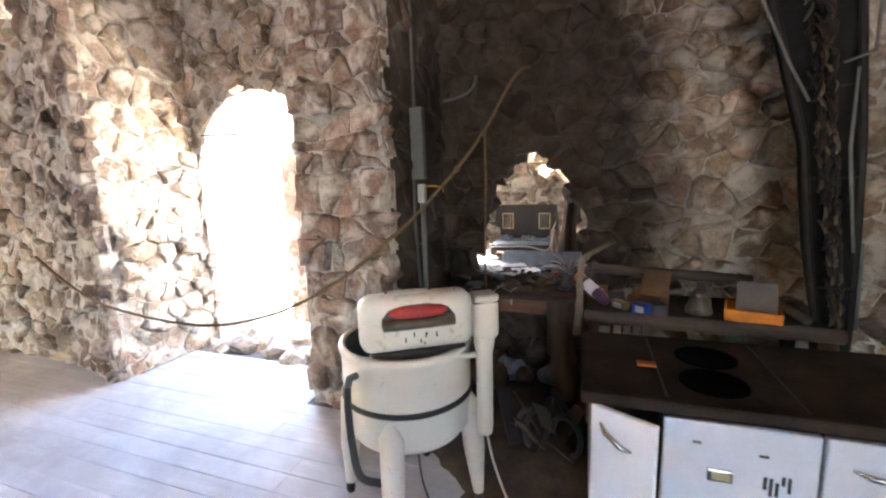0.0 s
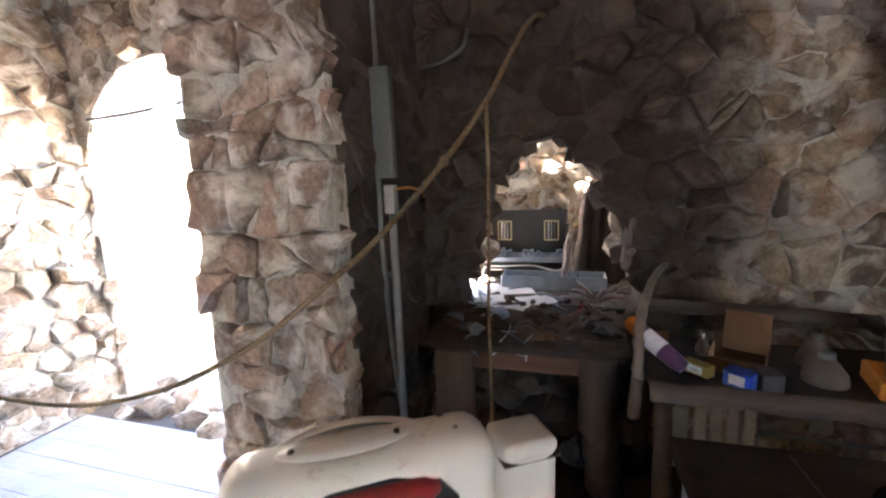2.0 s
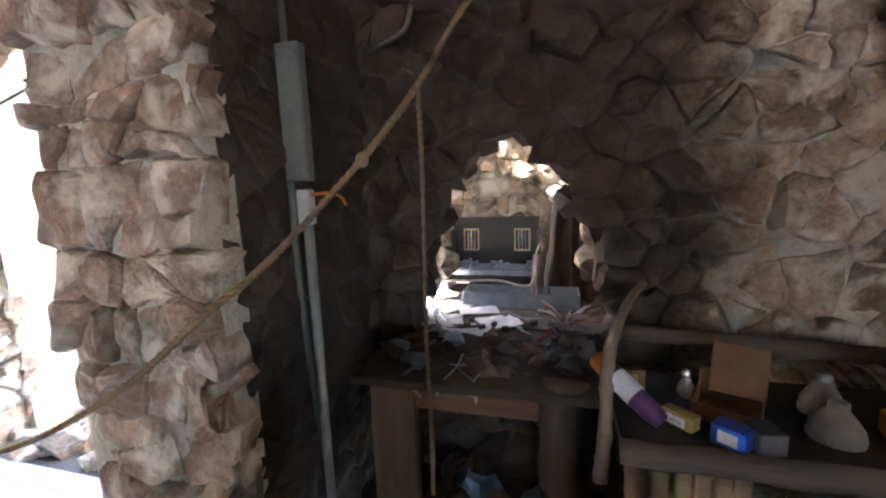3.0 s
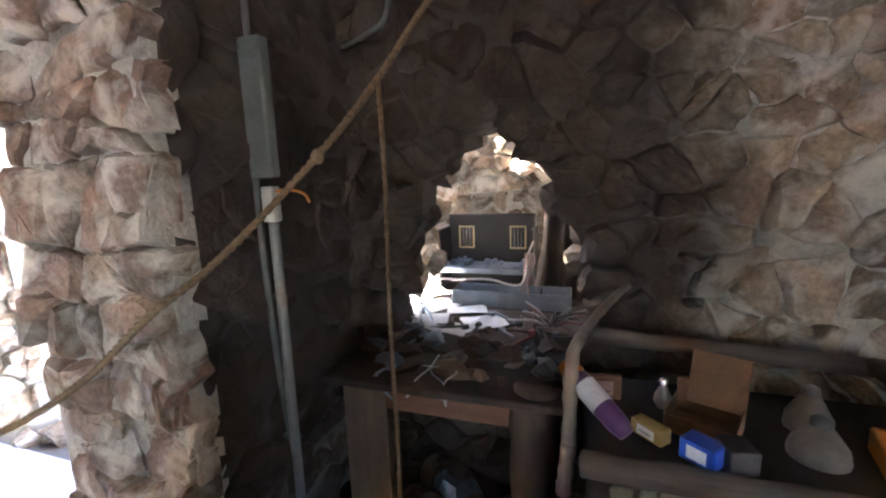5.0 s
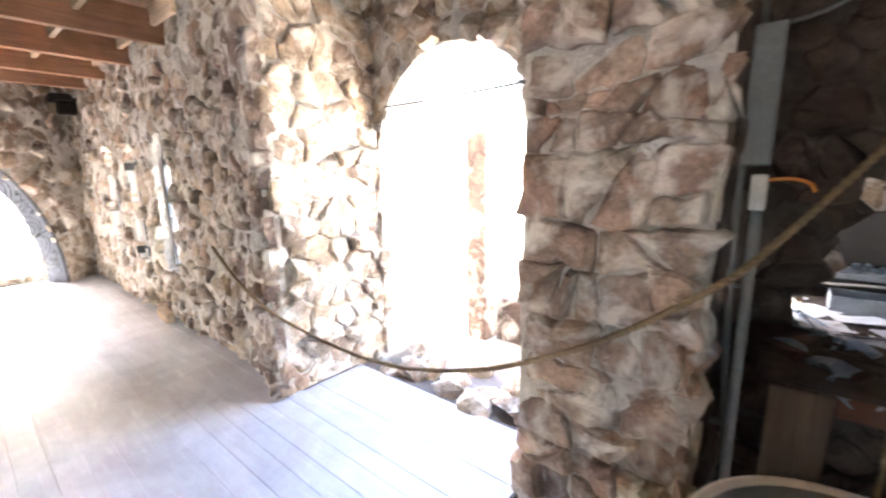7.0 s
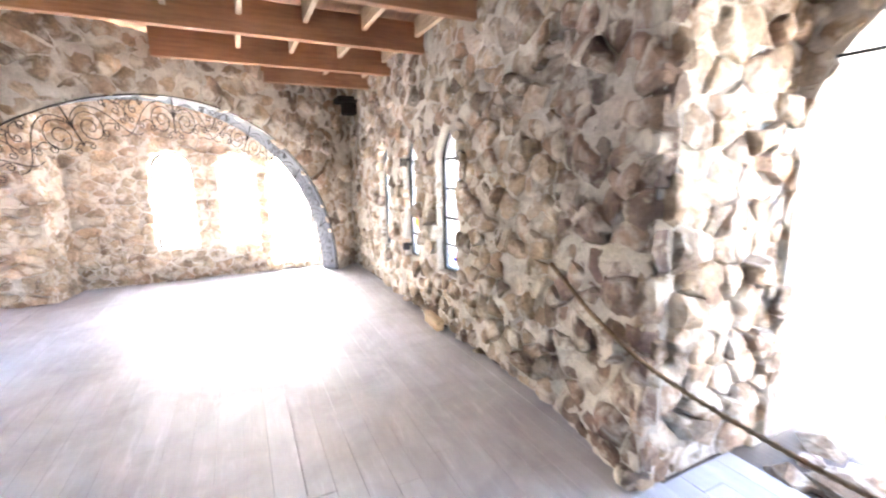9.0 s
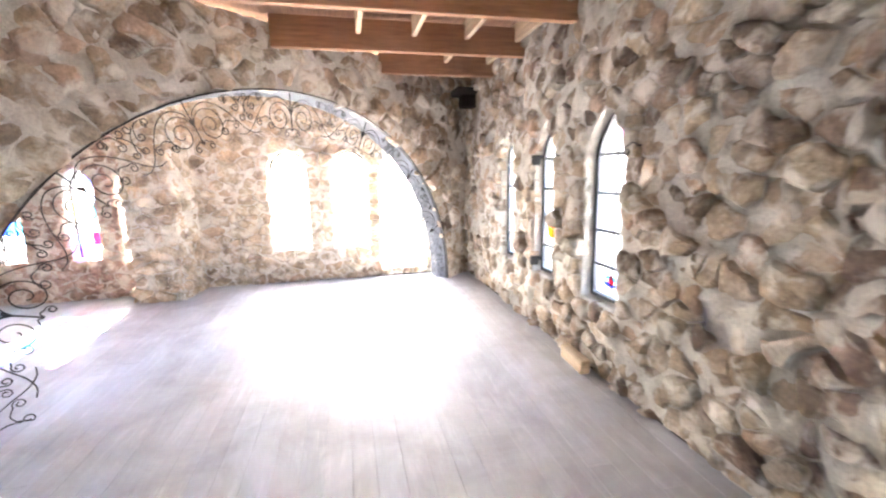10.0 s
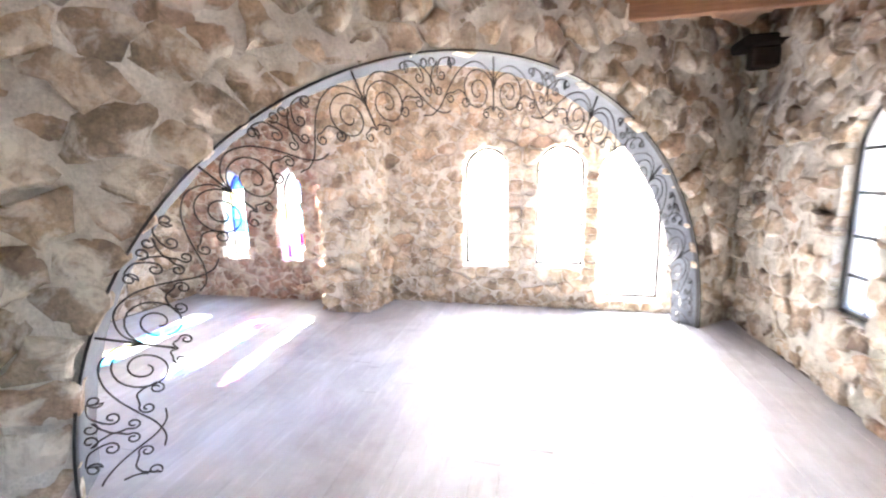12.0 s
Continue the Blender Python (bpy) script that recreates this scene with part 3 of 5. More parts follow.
for bx, y0 in ((-8.62, 0.95), (-7.70, -0.1), (-6.65, -1.3), (-5.60, -2.5)):
    y1 = 2.37
    beam = part("ceiling_beam", box_bm(bx, (y0 + y1) / 2, 2.90, 0.07, y1 - y0, 0.28, 0.006, 1), BEAM_WOOD)
    tagged(beam, "red-brown sawn ceiling beam", "beam", kind="structure")
    for k in range(14):
        jy = 2.28 - 0.53 * k
        if jy < y0 + 0.5:
            continue
        joist = part("ceiling_joist", box_bm(bx + (0.525 if bx < -5.7 else 0.30), jy, 2.985, 0.97 if bx < -5.7 else 0.5, 0.045, 0.17, 0.004, 1), JOIST_WOOD)
        tagged(joist, "pale pine joist between the beams", "joist", kind="structure")


# ---- ironwork in the arch ----
def spiral(cx, cy, r0, r1, a0, turns, n=22):
    """A spiral in the frieze's plane from radius r0 at angle a0 inwards to r1."""
    return [(cx + (r0 + (r1 - r0) * k / n) * math.cos(a0 + turns * 2 * math.pi * k / n), cy + (r0 + (r1 - r0) * k / n) * math.sin(a0 + turns * 2 * math.pi * k / n)) for k in range(n + 1)]


def bent(points, n=6):
    return [(p.x, p.y) for p in curve_points([(x, y, 0) for x, y in points], n)]


def frieze():
    top = empty("scroll_frieze", Matrix(), "black wrought-iron scrollwork frieze lining the wide stone arch", "ironwork")
    n = 72
    bm = bmesh.new()
    rows = []
    for k in range(n + 1):
        a = math.pi * k / n
        rows.append([bm.verts.new(arch_point(a, i, w)) for i, w in ((0.0, 0.012), (0.0, -0.03), (0.014, -0.03), (0.014, 0.012))])
    for p, q in zip(rows, rows[1:]):
        for k in range(4):
            bm.faces.new((p[k], p[(k + 1) % 4], q[(k + 1) % 4], q[k]))
    part("band", bm, IRON, top)

    def lay(name, line, centre, flip, radius=0.0048):
        pts = []
        for s, r in line:
            a = centre + (-s if flip else s) / 2.35
            if 0.01 < a < math.pi - 0.01:
                pts.append(arch_point(a, max(r * 1.15, 0.0), -0.06))
        if len(pts) > 3:
            part(name, tube(pts, radius, 5), IRON, top, smooth=True)

    tail = bent([(0.0, 0.19), (0.035, 0.10), (0.13, 0.05), (0.23, 0.075), (0.31, 0.135), (0.38, 0.21), (0.45, 0.285), (0.53, 0.325), (0.60, 0.32)])
    big = spiral(0.135, 0.215, 0.135, 0.022, math.pi + 0.2, 1.9, 40)
    inner_c = spiral(0.245, 0.275, 0.010, 0.034, 2.0, 1.2, 16) + bent([(0.25, 0.225), (0.285, 0.205), (0.325, 0.215)]) + spiral(0.36, 0.25, 0.034, 0.010, 4.2, 1.3, 16)
    outer_c = spiral(0.315, 0.055, 0.010, 0.034, 0.4, 1.15, 16) + bent([(0.335, 0.025), (0.395, 0.04), (0.43, 0.09)]) + spiral(0.405, 0.12, 0.034, 0.010, 5.6, 1.2, 16)
    mid_c = spiral(0.455, 0.045, 0.010, 0.032, 2.4, 1.1, 16) + bent([(0.46, 0.085), (0.485, 0.13), (0.47, 0.18)]) + spiral(0.445, 0.20, 0.030, 0.010, 5.8, 1.2, 14)
    tip = bent([(0.0, 0.325), (0.025, 0.300), (0.055, 0.315)]) + spiral(0.065, 0.345, 0.030, 0.010, 4.6, 1.2, 14)
    for k in range(-4, 5):
        c = math.pi / 2 + radians(23.7) * k
        pts = [arch_point(c, r, -0.06) for r in (0.0, 0.12, 0.24, 0.36)]
        if 0.05 < c < math.pi - 0.05:
            part("spike", tube(pts, 0.0065, 5), IRON, top)
        for flip in (False, True):
            for line in (big, tail, inner_c, outer_c, mid_c, tip):
                lay("scroll", line, c, flip)


frieze()
# grey plaster lining of the arch
bm = bmesh.new()
rows = []
for k in range(61):
    a = math.pi * k / 60
    rows.append([bm.verts.new(arch_point(a, i, w)) for i, w in ((-0.02, -0.004), (-0.02, -0.29), (0.035 if k % 2 else 0.03, -0.29), (0.012, -0.03))])
for p, q in zip(rows, rows[1:]):
    for k in range(4):
        bm.faces.new((p[k], p[(k + 1) % 4], q[(k + 1) % 4], q[k]))
tagged(part("trim_arch_lining", bm, PLASTER), "smooth grey plaster lining under the arch", "trim", kind="structure")


# ---- windows ----
def glass(name, colour, amount=0.9):
    m = bpy.data.materials.new(name)
    m.use_nodes = True
    nt = m.node_tree
    nt.nodes.remove(nt.nodes["Principled BSDF"])
    t = nt.nodes.new("ShaderNodeBsdfTransparent")
    t.inputs[0].default_value = (*colour, 1)
    g = nt.nodes.new("ShaderNodeBsdfTranslucent")
    g.inputs[0].default_value = (*colour, 1)
    mx = nt.nodes.new("ShaderNodeMixShader")
    mx.inputs[0].default_value = 1 - amount
    nt.links.new(t.outputs[0], mx.inputs[1])
    nt.links.new(g.outputs[0], mx.inputs[2])
    nt.links.new(mx.outputs[0], nt.nodes["Material Output"].inputs[0])
    return m


CLEAR = glass("clear_glass", (0.95, 0.96, 0.96))
TINTS = {"blue": glass("blue_glass", (0.12, 0.22, 0.95), 0.8), "cyan": glass("turquoise_glass", (0.15, 0.66, 0.85), 0.8), "red": glass("red_glass", (0.9, 0.06, 0.1), 0.75),
         "orange": glass("amber_glass", (0.95, 0.4, 0.08), 0.8), "violet": glass("violet_glass", (0.36, 0.2, 0.9), 0.8), "yellow": glass("yellow_glass", (0.95, 0.85, 0.35), 0.8),
         "pale": glass("pale_blue_glass", (0.62, 0.78, 0.95), 0.85), "lemon": glass("lemon_glass", (0.95, 0.93, 0.65), 0.85),
         "pink": glass("pink_glass", (0.95, 0.6, 0.75), 0.85)}


def clip_to(poly, u0, u1, v0, v1):
    for nx, ny, d in ((-1, 0, -u0), (1, 0, u1), (0, -1, -v0), (0, 1, v1)):
        poly = cut(poly, nx, ny, d)
        if len(poly) < 3:
            return []
    return poly


def window(name, m, outline, cols, rows, label, tints=(), frame_w=0.028, bar=0.011, extras=()):
    """A leaded window in the plane of m (u, v): frame, bars, each pane; tints: (row, column, glass)."""
    top = empty(name, m, label, "window")
    top["kind"] = "structure"
    us, vs = [p[0] for p in outline], [p[1] for p in outline]
    cx, cy = (min(us) + max(us)) / 2, (min(vs) + max(vs)) / 2
    w, h = max(us) - min(us), max(vs) - min(vs)
    inner = [(cx + (x - cx) * (1 - 2 * frame_w / w), cy + (y - cy) * (1 - 2 * frame_w / h)) for x, y in outline]
    part("window_frame", fill_bm(outline, [inner], 0.05), LEAD, top)
    edges_v = [min(vs)] + list(rows) + [max(vs)]
    edges_u = [min(us) + w * k / cols for k in range(cols + 1)]
    for v in rows:
        strip = clip_to(inner, -9, 9, v - bar, v + bar)
        if strip:
            xs = [p[0] for p in strip]
            part("glazing_bar", box_bm((min(xs) + max(xs)) / 2, v, -0.025, max(xs) - min(xs), 2 * bar, 0.022), LEAD, top)
    for u in edges_u[1:-1]:
        part("lead_came", box_bm(u, cy, -0.025, 0.009, h - 2 * frame_w, 0.012), LEAD, top)
    for j, (v0, v1) in enumerate(zip(edges_v, edges_v[1:])):
        for i, (u0, u1) in enumerate(zip(edges_u, edges_u[1:])):
            poly = clip_to(inner, u0, u1, v0, v1)
            if not poly:
                continue
            mat = CLEAR
            for tj, ti, tint in tints:
                if (tj, ti) == (j, i):
                    mat = TINTS[tint]
            bm = fill_bm(poly, [], 0.004)
            bmesh.ops.translate(bm, verts=bm.verts, vec=(0, 0, -0.023))
            part("pane", bm, mat, top)
    for pts, tint in extras:
        bm = fill_bm(pts, [], 0.005)
        bmesh.ops.translate(bm, verts=bm.verts, vec=(0, 0, -0.016))
        part("coloured_pane", bm, TINTS[tint], top, "coloured glass inset")
    return top


def oval(cx, cy, rx, ry, a0=0.0, a1=2 * math.pi, n=12):
    return [(cx + rx * math.cos(a0 + (a1 - a0) * k / n), cy + ry * math.sin(a0 + (a1 - a0) * k / n)) for k in range(n)]


def plane_m(x, y, ux, uy):
    return Matrix(((ux, 0, uy, x), (uy, 0, -ux, y), (0, 1, 0, 0), (0, 0, 0, 1)))


BARS = [0.84, 1.12, 1.42, 1.72]
for k, (wx, wh) in enumerate(NORTH_WINDOWS):
    out = pointed_arch(0, wh + 0.025, 0.57, 1.72, 2.07)
    extras, tints = [], []
    if k == 2:
        extras = [(oval(0, 0.72, 0.10, 0.04, math.pi, 2 * math.pi), "blue"), (oval(0, 0.735, 0.10, 0.04, 0, math.pi), "cyan"), (oval(0.0, 0.73, 0.035, 0.05), "red"), (oval(0.08, 1.86, 0.06, 0.05), "pink")]
    if k == 1:
        extras = [(oval(-0.03, 1.0, 0.08, 0.07), "orange"), (oval(0.06, 1.05, 0.05, 0.05), "orange"), (oval(0.08, 1.85, 0.06, 0.05), "pink")]
    window("window_north", plane_m(wx, 2.47, 1, 0), out, 2, BARS, "black leaded pointed window with mostly clear panes", tints, extras=extras)
    part("window_sill", box_bm(wx, 2.475, 0.545, 2 * wh + 0.04, 0.13, 0.03, 0.006, 1), MORTAR)["kind"] = "structure"
for wy in (-0.34, 0.55):
    window("window_west", plane_m(-10.2, wy, 0, 1), round_arch(0, 0.28, 0.5, 1.68), 2, [0.7, 1.0, 1.3, 1.66], "round-arched window with thin dark bars", frame_w=0.032, bar=0.010)
window("window_west_tall", plane_m(-10.2, 1.34, 0, 1), round_arch(0, 0.36, 0.12, 1.6), 2, [0.5, 0.9, 1.3, 1.6], "tall round-arched window with thin dark bars", frame_w=0.032, bar=0.010)
SG = [0.72, 0.9, 1.08, 1.28, 1.5]
window("window_stained", plane_m(-9.95, -3.78, 0, 1), pointed_arch(0, 0.165, 0.56, 1.5, 1.77), 2, SG, "stained-glass window with blue and turquoise panes",
       [(5, 0, "blue"), (5, 1, "cyan"), (4, 0, "lemon"), (3, 0, "cyan"), (2, 0, "blue"), (2, 1, "cyan"), (1, 1, "pale")], 0.015, 0.006)
window("window_stained", plane_m(-9.95, -2.92, 0, 1), pointed_arch(0, 0.165, 0.56, 1.5, 1.77), 2, SG, "stained-glass window with red, violet and clear panes",
       [(5, 1, "blue"), (4, 1, "pale"), (3, 1, "cyan"), (3, 0, "lemon"), (1, 1, "red"), (0, 0, "violet"), (1, 0, "pale")], 0.015, 0.006)
window("window_stained", plane_m(-9.95, -2.38, 0, 1), pointed_arch(0, 0.10, 0.46, 1.5, 1.77), 1, SG, "narrow stained-glass window beside the pier", [(5, 0, "pink")], 0.015, 0.006)


# ---- washing machine ----
def washer():
    c = Matrix.Translation((-0.838, 1.755, 0))
    top = empty("washing_machine", c, "old white enamel wringer washing machine standing on the plank floor", "washing machine")
    prof = [(0.02, 0.40), (0.20, 0.405), (0.27, 0.425), (0.302, 0.47), (0.306, 0.60), (0.308, 0.822), (0.314, 0.837), (0.318, 0.855), (0.312, 0.872), (0.298, 0.877), (0.288, 0.867), (0.287, 0.80), (0.281, 0.52), (0.20, 0.49), (0.02, 0.52)]
    part("tub", lathe(prof, 48), ENAMEL, top, smooth=True)
    liner = [(0.2862, 0.866), (0.2850, 0.80), (0.2785, 0.525), (0.20, 0.495), (0.02, 0.525)]
    part("tub_lining", lathe(liner, 48), plain("dull_grey_lining", (0.15, 0.145, 0.14), 0.55, 0.2, 0.2, 5, 0.05), top, "dull grey inside of the tub", smooth=True)
    part("agitator", lathe([(0.075, 0.50), (0.06, 0.55), (0.04, 0.70), (0.03, 0.75), (0.001, 0.76)], 20), RUBBER, top, smooth=True)
    part("rubber_band", lathe([(0.303, 0.612), (0.315, 0.614), (0.317, 0.625), (0.315, 0.636), (0.303, 0.638)], 48), RUBBER, top, "dark rubber band round the tub", smooth=True)
    for deg in (190, 280, 12, 100):
        a = radians(deg)
        d = Vector((math.cos(a), math.sin(a), 0))
        bm = tube([d * 0.280 + Vector((0, 0, 0.60)), d * 0.300 + Vector((0, 0, 0.52)), d * 0.318 + Vector((0, 0, 0.30)), d * 0.335 + Vector((0, 0, 0.06))], 0.05, 12, taper=[0.022, 0.056, 0.052, 0.026])
        leg = part("leg", bm, ENAMEL, top, smooth=True)
        part("castor", lathe([(0.004, 0.0), (0.02, 0.0), (0.024, 0.02), (0.02, 0.045), (0.012, 0.075)], 12, m=Matrix.Translation(d * 0.338)), RUBBER, leg, "small dark castor", smooth=True)
    # wringer head across the front of the tub
    ang = radians(33)
    h = Matrix.Translation((0.145, -0.198, 1.03)) @ Matrix.Rotation(ang, 4, "Z")
    bm = box_bm(0, 0.0, 0, 0.475, 0.15, 0.235, 0.055, 5, m=h)
    # mouth of the wringer: a black panel on the solid head, its inner shade painted
    mouth = [(-0.138, -0.012), (0.12, -0.012), (0.146, 0.004), (0.15, 0.030), (0.12, 0.068), (0.04, 0.086), (-0.06, 0.084), (-0.12, 0.070), (-0.148, 0.036), (-0.15, 0.006)]
    head = part("wringer_head", bm, ENAMEL_WORN, top, "rounded enamel wringer head", smooth=True)
    bm = fill_bm([(x, z) for x, z in mouth], [], 0.03)
    bmesh.ops.transform(bm, matrix=h @ Matrix.Translation((0, -0.079, 0)) @ Matrix.Rotation(radians(90), 4, "X"), verts=bm.verts)
    part("wringer_mouth", bm, RUBBER, head, "black panel painted as the dark roller slot")
    red = [h @ Vector((x, -0.078 - 0.010 * (1 - (x / 0.12) ** 2), 0.060)) for x in (-0.12, -0.09, -0.05, 0, 0.05, 0.09, 0.115)]
    part("red_roller", tube(red, 0.03, 12, taper=[0.010, 0.021, 0.025, 0.026, 0.025, 0.021, 0.010]), RED, head, "red release bar", smooth=True)
    bar = [h @ Vector((x, -0.086, z)) for x, z in ((-0.145, 0.012), (-0.06, 0.012), (0.05, 0.012), (0.145, 0.014))]
    part("feed_bar", tube(bar, 0.024, 10), plain("brown_feed_bar", (0.12, 0.10, 0.075), 0.4, 0.5), head, "worn metal feed bar", smooth=True)
    top_m = h @ Matrix.Translation((-0.03, 0.005, 0.112))
    part("top_plate", lathe([(0.001, 0.014), (0.060, 0.013), (0.096, 0.009), (0.104, 0.004), (0.106, -0.004)], 40, m=top_m @ Matrix.Diagonal((1.15, 0.36, 1, 1))), ENAMEL, head, "oval enamel top plate", smooth=True)
    part("plate_seam", lathe([(0.1055, 0.004), (0.107, 0.005), (0.108, 0.003)], 40, m=top_m @ Matrix.Diagonal((1.15, 0.36, 1, 1))), RUST, head, "rusty seam round the top plate", smooth=True)
    for x, y in ((-0.12, 0.0), (0.06, 0.0), (0.165, -0.015), (0.15, 0.035)):
        part("screw", lathe([(0.001, 0.006), (0.005, 0.005), (0.0065, 0.001), (0.0065, -0.004)], 10, m=h @ Matrix.Translation((x, y, 0.122 if x < 0.1 else 0.114))), RUST, head, smooth=True)
    rng = random.Random(5)
    for k in range(7):
        x, z = -0.02 + rng.uniform(-0.04, 0.10), -0.055 + rng.uniform(-0.025, 0.02)
        part("lettering_bar", box_bm(x, -0.0765, z, 0.006, 0.003, rng.uniform(0.008, 0.022), m=h), RUBBER, head, "worn illegible dark lettering")
    # gear post on the side
    g = Matrix.Translation((0.405, -0.068, 0)) @ Matrix.Rotation(ang, 4, "Z")
    post = part("gear_box", box_bm(0, 0, 1.022, 0.115, 0.105, 0.195, 0.034, 5, m=g), ENAMEL, top, smooth=True)
    part("gear_lid", box_bm(0.0, 0.0, 1.112, 0.108, 0.098, 0.030, 0.013, 4, m=g), ENAMEL, post, smooth=True)
    part("lid_seam", box_bm(0.0, 0.0, 1.0935, 0.113, 0.103, 0.005, 0.002, 1, m=g), RUST, post, "rusty seam under the lid")
    part("post", tube([g @ Vector(p) for p in ((0, 0, 0.98), (0, 0, 0.91), (0, 0, 0.86), (0, 0, 0.52), (0, 0, 0.48))], 0.04, 16, taper=[0.05, 0.045, 0.036, 0.036, 0.03]), ENAMEL, top, smooth=True)
    part("post_bracket", box_bm(-0.07, 0.03, 0.84, 0.14, 0.03, 0.02, 0.004, 1, m=g), ENAMEL, top)
    part("post_cord", tube(curve_points([g @ Vector(p) for p in ((0.0, -0.01, 0.50), (0.03, -0.01, 0.34), (0.10, 0.0, 0.12), (0.16, 0.03, 0.012), (0.30, 0.06, 0.012))], 8), 0.006, 6), plain("pale_cord", (0.42, 0.38, 0.32), 0.7), top, "pale flex hanging from the gear post", smooth=True)
    # solid black strip: the shade of the gap under the head, as a colour
    part("head_seam", box_bm(0, -0.003, -0.1175, 0.40, 0.125, 0.014, 0.006, 1, m=h), RUBBER, head, "black strip painted as the dark gap under the wringer head")
    # drain hose
    a = radians(250)
    d = Vector((math.cos(a), math.sin(a), 0))
    side = Vector((-d.y, d.x, 0))
    hose = curve_points([d * 0.358 + Vector((0, 0, 0.755)), d * 0.362 + Vector((0, 0, 0.66)), d * 0.362 + side * 0.01 + Vector((0, 0, 0.50)), d * 0.36 + side * 0.05 + Vector((0, 0, 0.36)), d * 0.31 + side * 0.13 + Vector((0, 0, 0.33))], 7)
    hob = part("drain_hose", tube(hose, 0.0165, 10), RUBBER, top, "black rubber drain hose", smooth=True)
    part("hose_fitting", tube([d * 0.30 + Vector((0, 0, 0.785)), d * 0.345 + Vector((0, 0, 0.785)), d * 0.356 + Vector((0, 0, 0.75))], 0.017, 10), GALV, hob, smooth=True)
    part("power_cord", tube(curve_points([(0.1, -0.15, 0.42), (0.16, -0.2, 0.22), (0.3, -0.22, 0.006), (0.55, -0.3, 0.006)], 8), 0.005, 6), RUBBER, top, smooth=True)
    return top


ENAMEL_WORN = rusty_enamel("rust_stained_enamel", (0.66, 0.62, 0.54))
washer()


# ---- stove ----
# near-black without sheen: the shade inside the hob openings as a colour
HOLE_BLACK = plain("soot_black", (0.004, 0.0035, 0.0035), 0.9)
HOLE_BLACK.node_tree.nodes["Principled BSDF"].inputs["Specular IOR Level"].default_value = 0.04


def stove():
    m = Matrix.Translation((0.0, 1.64, 0)) @ Matrix.Rotation(radians(1.0), 4, "Z")
    top = empty("kitchen_range", m, "white enamel kitchen range with dusty black top and one door ajar", "stove")
    body = bmesh.new()
    box_bm(0.62, 0.36, 0.05, 1.16, 0.60, 0.10, 0.004, 1, bm=body)
    box_bm(0.62, 0.66, 0.40, 1.20, 0.03, 0.66, 0.004, 1, bm=body)
    box_bm(0.74, 0.34, 0.40, 0.96, 0.62, 0.60, 0.004, 1, bm=body)
    part("body", body, STOVE_BLACK, top)
    part("side_panel", box_bm(0.022, 0.35, 0.40, 0.02, 0.62, 0.62, 0.004, 1), STOVE_WHITE, top)
    bm = box_bm(0.62, 0.33, 0.745, 1.30, 0.70, 0.05, 0.012, 2)
    hob = part("cooktop", bm, STOVE_TOP, top, "dusty black cast-iron top")
    # the openings are flat discs on the solid top, their darkness painted
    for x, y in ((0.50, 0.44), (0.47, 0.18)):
        part("hob_hole", lathe([(0.001, 0.0), (0.105, 0.0), (0.112, 0.004), (0.122, 0.004), (0.124, -0.004)], 36, m=Matrix.Translation((x, y, 0.7712))), HOLE_BLACK, hob, "flat black disc painted as the dark of a round hob opening", smooth=True)
    for x in (0.72, 0.28):
        part("plate_joint", box_bm(x, 0.33, 0.7715, 0.006, 0.62, 0.003), RUBBER, hob)
    part("match_box", box_bm(0.24, 0.29, 0.778, 0.075, 0.04, 0.012, 0.002, 1, m=Matrix()), plain("faded_orange_card", (0.45, 0.13, 0.04), 0.7), hob, "small faded orange card box")
    # white front doors
    f = part("oven_door", box_bm(0.512, 0.008, 0.40, 0.488, 0.03, 0.60, 0.008, 2), STOVE_WHITE, top, "white enamel oven door")
    for x, z in ((0.38, 0.62), (0.59, 0.60)):
        part("chip", box_bm(x, -0.0085, z, 0.03, 0.003, 0.012, 0.004, 1), CHROME, f)
    part("thermometer", box_bm(0.46, -0.010, 0.50, 0.085, 0.012, 0.05, 0.012, 2), CHROME, f, "chrome oven thermometer")
    part("thermometer_dial", box_bm(0.46, -0.017, 0.50, 0.055, 0.004, 0.028, 0.004, 1), plain("yellowed_dial", (0.5, 0.45, 0.25), 0.5), f)
    rng = random.Random(9)
    for k in range(5):
        part("badge_bar", box_bm(0.60 + 0.018 * k, -0.009, 0.50 + rng.uniform(-0.02, 0.02), 0.010, 0.003, rng.uniform(0.03, 0.075)), RUBBER, f, "black illegible badge lettering")
    r = part("warming_door", box_bm(0.98, 0.008, 0.40, 0.43, 0.03, 0.60, 0.008, 2), STOVE_WHITE, top, "white enamel side door")
    part("door_handle", tube([(0.84, -0.01, 0.60), (0.88, -0.035, 0.595), (0.98, -0.04, 0.59), (1.02, -0.01, 0.588)], 0.01, 8, taper=[0.006, 0.011, 0.011, 0.006]), CHROME, r, "chrome handle", smooth=True)
    # narrow firebox door, ajar
    d = Matrix.Translation((0.015, 0.0, 0)) @ Matrix.Rotation(radians(-28), 4, "Z")
    door = part("firebox_door", box_bm(0.125, 0.0, 0.42, 0.245, 0.028, 0.60, 0.008, 2, m=d), STOVE_WHITE, top, "white enamel firebox door standing ajar")
    part("door_handle", tube([d @ Vector(p) for p in ((0.04, -0.012, 0.655), (0.07, -0.034, 0.635), (0.13, -0.034, 0.60), (0.16, -0.012, 0.585))], 0.01, 8, taper=[0.006, 0.012, 0.012, 0.006]), CHROME, door, "chrome handle", smooth=True)
    return top


stove()


